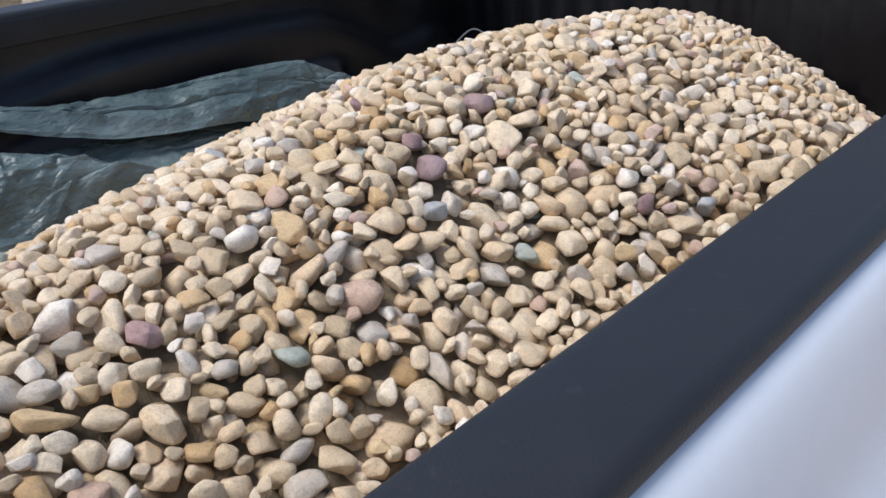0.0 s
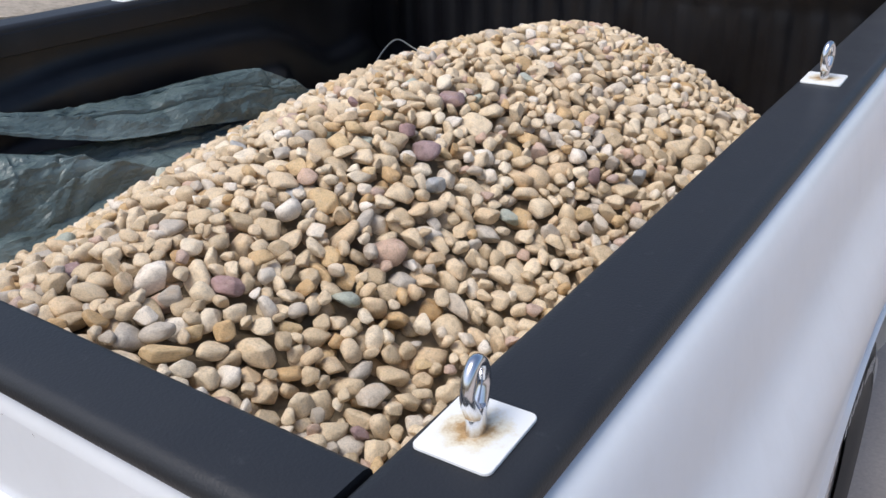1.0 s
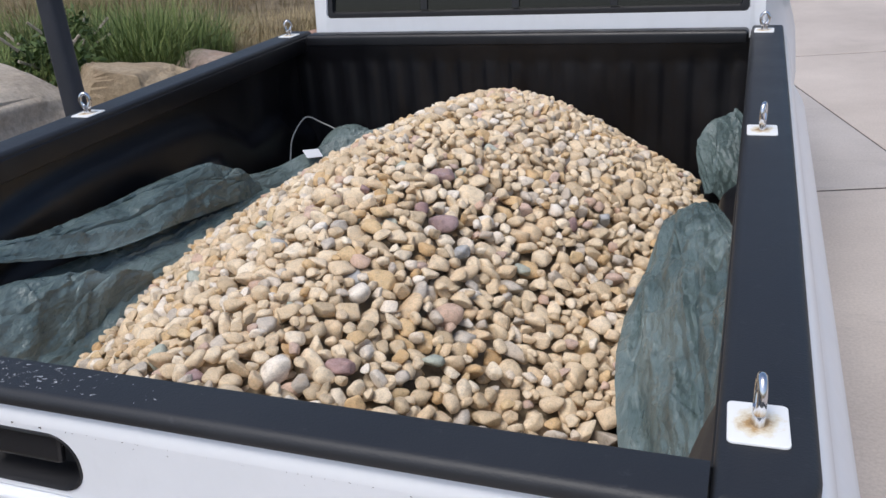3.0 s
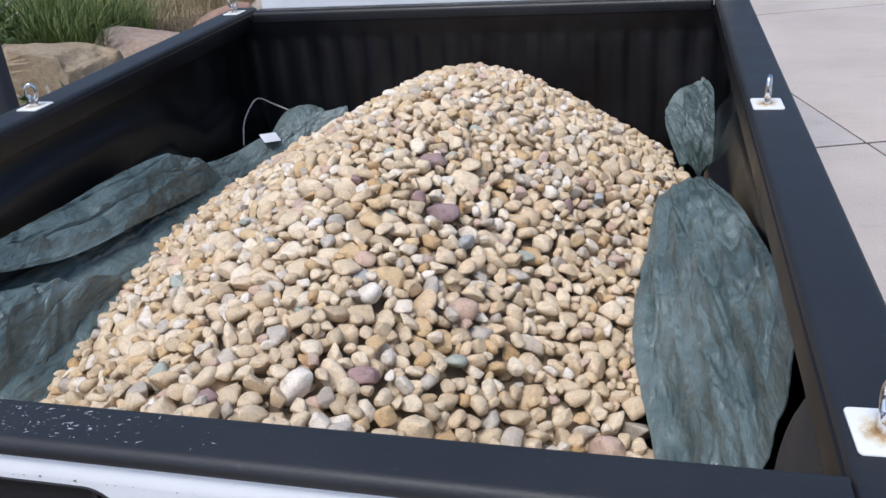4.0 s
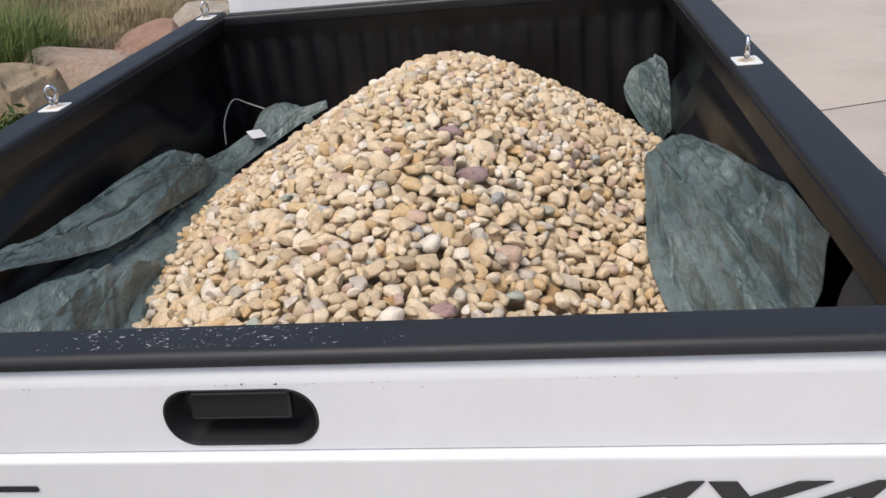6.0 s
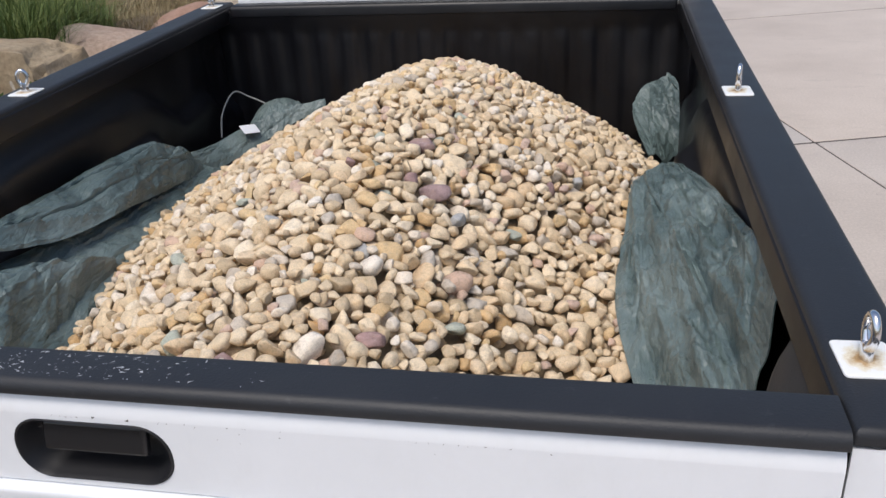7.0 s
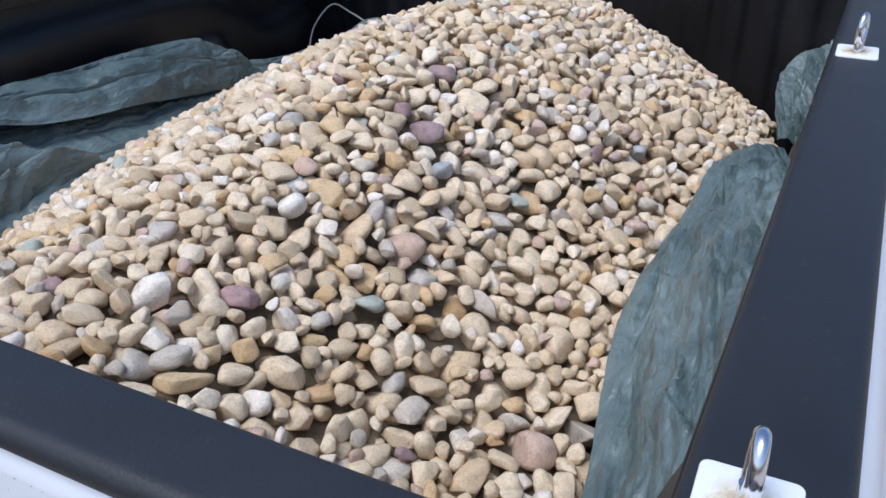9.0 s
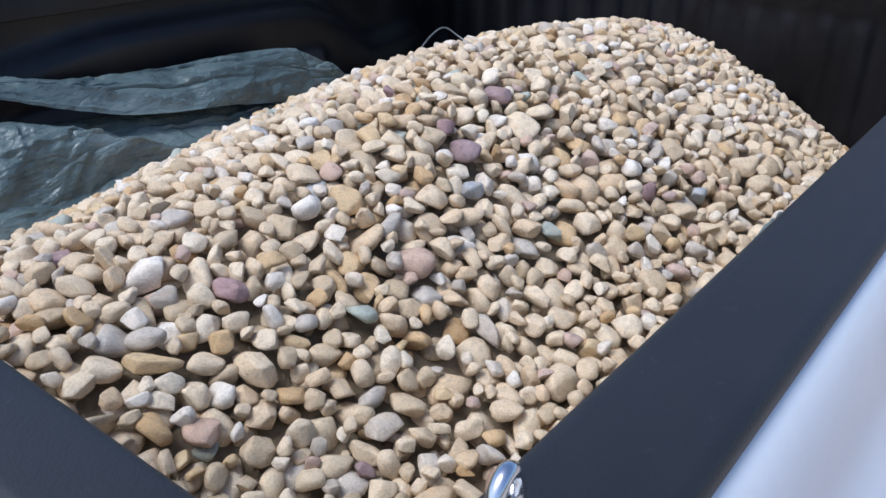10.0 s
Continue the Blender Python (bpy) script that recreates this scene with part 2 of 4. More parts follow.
BLUE = [(0.0, (0.36, 0.365, 0.365)), (1.0, (0.43, 0.43, 0.42))]
GREEN = [(0.0, (0.38, 0.405, 0.34)), (1.0, (0.42, 0.44, 0.375))]
TONES = [("buff", BUFF), ("ochre", OCHRE), ("grey", GREY), ("pink", PINK), ("pale", PALE), ("purple", PURPLE), ("blue", BLUE), ("green", GREEN)]
STONE_SINGLE = [stone_material(n + "_pebble", s, False) for n, s in TONES]
STONE_HEAP = [stone_material(n + "_pebbles", s, True) for n, s in TONES]


# ---- mesh helpers ----
def mesh_of(name, bm, mats, smooth=True):
    me = bpy.data.meshes.new(name)
    bmesh.ops.recalc_face_normals(bm, faces=bm.faces)
    bm.to_mesh(me)
    bm.free()
    for m in mats if isinstance(mats, (list, tuple)) else [mats]:
        me.materials.append(m)
    if smooth:
        me.polygons.foreach_set("use_smooth", [True] * len(me.polygons))
        me.set_sharp_from_angle(angle=radians(38))
    return me


def part(name, bm, mat, parent=None, label="", smooth=True):
    ob = new(name, mesh_of(name, bm, mat, smooth))
    ob.parent = parent
    if label:
        tagged(ob, label)
    return ob


def thing(name, label, category, at=(0, 0, 0), group="", kind=""):
    ob = new(name)
    ob.location = at
    ob.empty_display_size = 0.1
    return tagged(ob, label, category, group, kind)


def ring_plan(x0, x1, y0, y1, r, n=6, rear=None):
    """Points of a rectangle with rounded corners, in the plane."""
    pts = []
    q = rear or r
    for cx, cy, a0, r in ((x1 - r, y1 - r, 0, r), (x0 + r, y1 - r, 90, r), (x0 + r, y0 + r, 180, r), (x1 - q, y0 + q, 270, q)):
        for i in range(n + 1):
            a = radians(a0 + 90 * i / n)
            pts.append((cx + r * math.cos(a), cy + r * math.sin(a)))
    return pts


def stack(bm, rings, cap_first=True, cap_last=True, closed=True):
    """Joins rings of equal count into a skin."""
    vs = [[bm.verts.new(p) for p in ring] for ring in rings]
    n = len(vs[0])
    for a, b in zip(vs, vs[1:]):
        for i in range(n if closed else n - 1):
            j = (i + 1) % n
            bm.faces.new((a[i], a[j], b[j], b[i]))
    if cap_first:
        bm.faces.new(vs[0])
    if cap_last:
        bm.faces.new(vs[-1])
    return vs


def slab(bm, x0, x1, y0, y1, z0, z1, r=0.02, soft=0.012, n=6, rear=None):
    """A flat block with round corners in plan and rounded upper and lower rims."""
    rings = []
    for dz, inset in ((0, soft * 0.5), (soft * 0.4, 0), (z1 - z0 - soft, 0), (z1 - z0 - soft * 0.6, soft * 0.12), (z1 - z0 - soft * 0.25, soft * 0.42), (z1 - z0 - soft * 0.05, soft * 0.8), (z1 - z0, soft * 1.4)):
        rings.append([(x, y, z0 + dz) for x, y in ring_plan(x0 + inset, x1 - inset, y0 + inset, y1 - inset, max(r - inset, 0.001), n, rear and rear - inset)])
    stack(bm, rings)


def grid(bm, f, nu, nv):
    vs = [[bm.verts.new(f(i / nu, j / nv)) for j in range(nv + 1)] for i in range(nu + 1)]
    for i in range(nu):
        for j in range(nv):
            bm.faces.new((vs[i][j], vs[i + 1][j], vs[i + 1][j + 1], vs[i][j + 1]))
    return vs


def thicken(bm, t):
    bmesh.ops.recalc_face_normals(bm, faces=bm.faces)
    bmesh.ops.solidify(bm, geom=bm.faces[:], thickness=t)


def tube(bm, pts, r, n=10, closed=False):
    rings = []
    m = len(pts)
    for i, p in enumerate(pts):
        p = Vector(p)
        a = Vector(pts[(i - 1) % m] if closed or i else pts[0])
        b = Vector(pts[(i + 1) % m] if closed or i < m - 1 else pts[-1])
        d = (b - a).normalized()
        u = d.cross(Vector((0.31, 0.17, 0.93))).normalized()
        w = d.cross(u)
        rings.append([p + r * (math.cos(k * 2 * math.pi / n) * u + math.sin(k * 2 * math.pi / n) * w) for k in range(n)])
    if closed:
        rings.append(rings[0])
    stack(bm, rings, not closed, not closed)
    if closed:
        bmesh.ops.remove_doubles(bm, verts=bm.verts, dist=1e-6)


def knots(x, table):
    xs, ys = zip(*table)
    x = np.asarray(x, float)
    i = np.clip(np.searchsorted(xs, x) - 1, 0, len(xs) - 2)
    xs, ys = np.array(xs), np.array(ys)
    m = np.gradient(ys, xs)
    h = xs[i + 1] - xs[i]
    t = np.clip((x - xs[i]) / h, 0, 1)
    return ((2 * t**3 - 3 * t**2 + 1) * ys[i] + (t**3 - 2 * t**2 + t) * h * m[i] + (-2 * t**3 + 3 * t**2) * ys[i + 1] + (t**3 - t**2) * h * m[i + 1])


# ---- ground ----
def ground_height(x, y):
    """The left bank, held by boulders, and the level drive."""
    up = np.clip((-2.2 - x) / 0.35, 0, 1)
    up = up * up * (3 - 2 * up)
    bank = knots(y, [(-40, 0.75), (0.0, 0.80), (2.0, 0.76), (3.2, 0.64), (4.0, 0.55), (5.0, 0.48), (7.0, 0.44), (60, 0.5)])
    far = np.clip((-x - 3.0) / 40, 0, 1)
    return up * (bank + 1.5 * far * far)


def build_ground():
    bm = bmesh.new()
    xs = np.concatenate([-np.geomspace(400, 8, 14), np.arange(-7.5, -2.6, 0.25), np.arange(-2.6, -1.7, 0.06), np.array([-1.4])])
    ys = np.concatenate([-np.geomspace(400, 6, 12), np.arange(-5, 12, 0.25), np.geomspace(13, 400, 12)])
    vs = []
    for x in xs:
        row = []
        for y in ys:
            z = float(ground_height(x, y))
            if x < -2.0:
                z += 0.05 * noise.noise((x * 1.3, y * 1.3, 0)) + 0.02 * noise.noise((x * 5, y * 5, 3))
            row.append(bm.verts.new((x, y, z - (0.06 if x > -1.5 else 0.03))))
        vs.append(row)
    for i in range(len(xs) - 1):
        for j in range(len(ys) - 1):
            bm.faces.new((vs[i][j], vs[i + 1][j], vs[i + 1][j + 1], vs[i][j + 1]))
    # the far ground on the other side of the drive
    a = [bm.verts.new(p) for p in ((-1.4, -400, -0.06), (400, -400, -0.06), (400, 400, -0.06), (-1.4, 400, -0.06))]
    bm.faces.new(a)
    ob = part("ground", bm, SOIL)
    tagged(ob, "bare brown soil bank with sparse dry litter", "ground", kind="structure")


def build_drive():
    drive = thing("driveway", "pale grey-brown concrete driveway with saw-cut joints", "driveway", kind="structure")
    turn = Matrix.Translation((1.3, 3.815, 0)) @ Matrix.Rotation(radians(16), 4, 'Z')
    ys = (-9.0, -6.1, -3.0, 0.0, 3.05, 6.1, 9.2)
    xs = (-3.1, 0.29, 3.9, 8.0)
    for i in range(len(xs) - 1):
        for j in range(len(ys) - 1):
            bm = bmesh.new()
            g, h = 0.0035, 0.010
            slab(bm, xs[i] + g, xs[i + 1] - g, ys[j] + h, ys[j + 1] - h, -0.12, 0.0, 0.012, 0.008, 2)
            bmesh.ops.transform(bm, matrix=turn, verts=bm.verts)
            part("concrete_slab", bm, CONCRETE, drive)
    # dark dirt packed into the joints
    bm = bmesh.new()
    for y in ys[1:-1]:
        slab(bm, xs[0], xs[-1], y - 0.012, y + 0.012, -0.05, -0.004, 0.002, 0.002, 2)
    for x in xs[1:-1]:
        slab(bm, x - 0.005, x + 0.005, ys[0], ys[-1], -0.05, -0.003, 0.002, 0.002, 2)
    bmesh.ops.transform(bm, matrix=turn, verts=bm.verts)
    part("joint_dirt", bm, material("joint_dirt", (0.075, 0.062, 0.054), 0.95)[0], drive, "dark dirt packed in the slab joints")


def build_boulder(at, size, mat, label, seed, turn=0):
    bm = bmesh.new()
    bmesh.ops.create_icosphere(bm, subdivisions=5, radius=1.0)
    off = Vector((seed * 7.3, seed * 3.1, seed * 1.7))
    r = random.Random(seed)
    cuts = [(Vector((r.gauss(0, 1), r.gauss(0, 1), abs(r.gauss(0, 0.8)))).normalized(), r.uniform(0.62, 0.92)) for _ in range(7)] + [(Vector((0.1, 0.05, 1)).normalized(), 0.78)]
    for v in bm.verts:
        p = v.co.normalized()
        q = Vector([math.copysign(abs(c) ** 0.42, c) for c in p])
        q *= 0.86 + 0.22 * noise.noise(p * 1.1 + off) + 0.07 * noise.noise(p * 3.5 + off) + 0.022 * noise.noise(p * 11 + off)
        for n, d in cuts:
            over = q.dot(n) - d
            if over > 0:
                q -= n * over * 0.93
        v.co = Vector((q.x * size[0] / 2, q.y * size[1] / 2, q.z * size[2] / 2))
    bmesh.ops.rotate(bm, matrix=Matrix.Rotation(radians(turn), 3, 'Z'), verts=bm.verts)
    low = min(v.co.z for v in bm.verts)
    top = max(v.co.z for v in bm.verts)
    for v in bm.verts:
        v.co.z = (v.co.z - low) * size[2] / (top - low)
    ob = part("boulder", bm, mat)
    ob.location = at
    tagged(ob, label, "rock", "boulders along the bank")


def blades(name, mat, spots, label, seed, width=0.008):
    """Grass: bent blades, each an island of three quads; spots are (x, y, radius, count, height)."""
    rng = np.random.RandomState(seed)
    V, F = [], []
    for sx, sy, sr, count, tall in spots:
        for _ in range(count):
            a, r = rng.rand() * 6.283, sr * rng.rand() ** 0.7
            x, y = sx + r * math.cos(a), sy + r * math.sin(a)
            if x > -2.45 and not -2.4 < sx:
                continue
            z = float(ground_height(x, y)) - 0.04
            h = tall * (0.35 + 0.85 * rng.rand())
            lean, d = 0.15 + 1.0 * rng.rand() ** 1.3, a + rng.normal(0, 0.9)
            w = width * (0.6 + 0.8 * rng.rand())
            px, py = -math.sin(d) * w / 2, math.cos(d) * w / 2
            k = len(V)
            for s in (0, 0.4, 0.75, 1.0):
                bend = lean * h * s * s
                cx, cy, cz = x + bend * math.cos(d), y + bend * math.sin(d), z + h * s * (1 - 0.45 * lean * s)
                t = 1 - 0.9 * s
                V += [(cx - px * t, cy - py * t, cz), (cx + px * t, cy + py * t, cz)]
            for s in range(3):
                F.append((k + 2 * s, k + 2 * s + 1, k + 2 * s + 3, k + 2 * s + 2))
    me = bpy.data.meshes.new(name)
    me.from_pydata(V, [], F)
    me.materials.append(mat)
    tagged(new(name, me), label, "grass", kind="stuff")


def build_shrub(at, size, seed, label, mat, count=1400, leaf=0.05):
    rng = np.random.RandomState(seed)
    shrub = thing("shrub", label, "shrub", at)
    bm = bmesh.new()
    for k in range(9):
        a = k * 2.4
        e = Vector((math.cos(a) * size * 0.6, math.sin(a) * size * 0.6, size * (0.5 + 0.4 * rng.rand())))
        tube(bm, [(0, 0, -0.05), e * 0.4 + Vector((0, 0, size * 0.15)), e], 0.012 * size + 0.004, 5)
    part("stem", bm, ROCK_GREY, shrub)
    V, F = [], []
    for _ in range(count):
        d = Vector(rng.randn(3)).normalized()
        d.z = abs(d.z)
        lump = 0.75 + 0.45 * noise.noise(d * 2.3 + Vector((seed, 0, 0)))
        p = d * size * lump * (0.45 + 0.55 * rng.rand() ** 0.4)
        u = Vector(rng.randn(3)).normalized()
        w = u.cross(Vector(rng.randn(3))).normalized()
        s = leaf * (0.6 + 0.8 * rng.rand())
        k = len(V)
        V += [p - u * s, p + w * s * 0.35, p + u * s, p - w * s * 0.35]
        F.append((k, k + 1, k + 2, k + 3))
    me = bpy.data.meshes.new("foliage")
    me.from_pydata([tuple(v) for v in V], [], F)
    me.materials.append(mat)
    new("foliage", me).parent = shrub


build_ground()
build_drive()
for at, size, mat, label, seed, turn in (
        ((-2.40, 1.98, 0.0), (0.85, 1.98, 0.92), ROCK_GREY, "large pale grey-tan sandstone boulder on the bank", 1, 3),
        ((-2.10, 1.05, 0.0), (0.55, 0.62, 0.74), ROCK_TAN, "ochre sandstone boulder at the drive's edge", 2, -8),
        ((-2.35, 3.06, 0.0), (0.75, 0.70, 0.78), ROCK_TAN, "flat-topped tan sandstone boulder on the bank", 3, 3),
        ((-2.32, 3.92, 0.0), (0.72, 0.98, 0.655), ROCK_PINK, "pinkish grey sandstone boulder on the bank", 4, -5),
        ((-2.30, 4.88, 0.0), (0.7, 0.95, 0.56), ROCK_RED, "reddish sandstone boulder on the bank", 5, 6),
        ((-2.32, 5.85, 0.0), (0.7, 0.98, 0.52), ROCK_GREY, "pale sandstone boulder on the bank", 6, -4),
        ((-2.35, 6.9, 0.0), (0.7, 1.1, 0.48), ROCK_TAN, "tan sandstone boulder on the bank", 7, 5)):
    build_boulder(at, size, mat, label, seed, turn)


# ---- pickup truck ----
RAIL = 1.10
BED_FRONT = 2.03
AXLES = (0.97, 3.97)
truck = thing("pickup_truck", "white pickup truck parked on the drive, bed loaded with stones", "pickup truck")


def mirrored(bm, side):
    if side < 0:
        bmesh.ops.scale(bm, vec=(-1, 1, 1), verts=bm.verts)
    return bm


SIDE = [(1.080, 0.758), (1.079, 0.768), (1.072, 0.778), (1.058, 0.786), (1.038, 0.792), (1.01, 0.797), (0.985, 0.800), (0.96, 0.803), (0.94, 0.809), (0.92, 0.821),
        (0.895, 0.837), (0.87, 0.847), (0.845, 0.852), (0.815, 0.853), (0.78, 0.848)]


def arch_bottom(y, centre):
    d = abs(y - centre)
    return max(0.47, 0.36 + math.sqrt(max(0.0, 0.405**2 - d * d)) if d < 0.405 else 0.47)


def build_bedside(side):
    bm = bmesh.new()
    rows = []
    y_list = [0.058 + k * (BED_FRONT - 0.058) / 90 for k in range(91)]

    def column(plan):
        col = []
        for z, x in SIDE:
            col.append(plan(x) + (z,))
        return col
    corner = 0.045
    plans = [lambda x: (0.6925, 0.006), lambda x: (0.70, 0.006)]
    for k in range(7):
        a = radians(90 * k / 6)
        plans.append(lambda x, a=a: (x - corner + corner * math.sin(a), 0.006 + corner - corner * math.cos(a)))
    for plan in plans:
        col = column(plan)
        x, y = plan(0.848)
        for t in (0.2, 0.4, 0.6, 0.8, 0.93, 1.0):
            xx, yy = plan(0.848 - 0.03 * t)
            col.append((xx, yy, 0.78 + (0.47 - 0.78) * t))
        rows.append(col)
    for y in y_list[1:]:
        col = [(x, y, z) for z, x in SIDE]
        low = arch_bottom(y, AXLES[0])
        near = min(1.0, max(0.0, (low - 0.47) / 0.1))
        for t in (0.2, 0.4, 0.6, 0.8, 0.93, 1.0):
            z = 0.78 + (low - 0.78) * t
            x = 0.848 - 0.03 * t * (1 - near) + (0.006 * near if t > 0.9 else 0)
            col.append((x, y, z))
        rows.append(col)
    # the lip folds inwards
    for col in rows:
        x, y, z = col[-1]
        col.append((x - 0.02, y, z + 0.004))
    vs = [[bm.verts.new(p) for p in col] for col in rows]
    for a, b in zip(vs, vs[1:]):
        for i in range(len(a) - 1):
            bm.faces.new((a[i], a[i + 1], b[i + 1], b[i]))
    thicken(bm, 0.004)
    ob = part("bedside", mirrored(bm, side), WHITE, truck, "white painted bed side panel with a swelling lower flank")
    # the folded top under the rail cap and the inner skin
    bm = bmesh.new()
    slab(bm, 0.705, 0.752, 0.02, BED_FRONT, 1.058, 1.0785, 0.008, 0.006)
    part("bed_rail", mirrored(bm, side), WHITE, truck)
    bm = bmesh.new()
    slab(bm, 0.6905, 0.772, 0.004, BED_FRONT - 0.002, 1.081, RAIL, 0.004, 0.0085, 8, 0.050)
    # the web that rounds the corner between rail and tailgate
    web = [(0.697, 0.0615), (0.648, 0.0615)] + [(0.648 + 0.040 * (1 - math.cos(a)), 0.0615 + 0.18 * math.sin(a)) for a in np.linspace(0.12, math.pi / 2, 9)] + [(0.697, 0.2415)]
    stack(bm, [[(x, y, 0.80) for x, y in web], [(x, y, 0.972 + 2.0 * (x - 0.66)) for x, y in web], [(x + 0.003 * (x < 0.69), y, 0.979 + 2.0 * (x - 0.66)) for x, y in web]])
    part("rail_cap", mirrored(bm, side), CAP, truck, "matt black plastic bed rail cap")
    bm = bmesh.new()
    slab(bm, 0.688, 0.70, 0.06, BED_FRONT - 0.01, 1.042, RAIL - 0.012, 0.003, 0.004, 3)
    part("liner_lip", mirrored(bm, side), LINER, truck)


def build_liner():
    z0 = 0.655
    for side in (1, -1):
        bm = bmesh.new()
        nu, nv = 150, 44
        crowns = knots(0.075 + np.arange(nu + 1) / nu * 1.925, [(0.0, 0.80), (0.42, 0.84), (0.55, 0.93), (0.72, 0.968), (1.1, 0.982), (1.25, 0.978), (1.42, 0.955), (1.52, 0.90), (1.59, 0.852), (1.68, 0.850), (1.78, 0.862), (1.88, 0.80), (2.1, 0.78)]).tolist()

        def wall(u, v):
            y = 0.075 + u * (2.0 - 0.075)
            z = z0 + v * (1.07 - z0)
            x = 0.742 - 0.012 * (1 - v)
            z = z0 + min(v / 0.9, 1.0) * (1.048 - z0)
            # the wheel well: a tall blister, with a deeper box below
            def soft(q, w):
                return 1 / (1 + math.exp(max(-40, min(40, -q / w))))
            crown = crowns[round(u * nu)]
            upper = soft(crown - z, 0.009)
            lower = soft(0.85 - z, 0.008) * soft(0.40 - abs(y - 1.0) + 0.2 * (0.868 - z), 0.012)
            x -= 0.032 * upper + 0.05 * lower
            # pressed panels fore and aft of it
            for c, w in ((1.90, 0.05), (0.24, 0.07)):
                x += 0.010 * soft(w - abs(y - c), 0.006) * soft(0.98 - z, 0.006) * soft(z - 0.74, 0.006)
            # hooked in under the rail
            if v > 0.9:
                x -= 0.046 * (v - 0.9) / 0.1
            return (x, y, z)
        grid(bm, wall, nu, nv)
        thicken(bm, 0.004)
        part("liner_wall", mirrored(bm, side), LINER, truck, "black ribbed plastic bed liner side with wheel well")
    bm = bmesh.new()

    def head(u, v):
        x = -0.745 + 1.49 * u
        z = z0 + v * (1.075 - z0)
        wave = math.sin(x / 0.082 * 2 * math.pi)
        y = 1.985 - 0.0055 * max(-0.6, min(0.6, wave)) * (v < 0.86) - (0.012 if v > 0.88 else 0)
        return (x, y, z)
    grid(bm, head, 200, 16)
    thicken(bm, 0.004)
    part("liner_headboard", bm, LINER, truck, "black corrugated plastic bed liner headboard")
    bm = bmesh.new()
    slab(bm, -0.684, 0.684, 1.966, BED_FRONT - 0.002, 1.058, 1.096, 0.008, 0.012)
    part("headboard_cap", bm, LINER, truck)
    bm = bmesh.new()

    def floor(u, v):
        x, y = -0.742 + 1.484 * u, 0.058 + 1.93 * v
        return (x, y, z0 + 0.006 * max(-0.5, min(0.5, math.sin(x / 0.1 * 2 * math.pi))))
    grid(bm, floor, 140, 2)
    thicken(bm, 0.006)
    part("liner_floor", bm, LINER, truck)


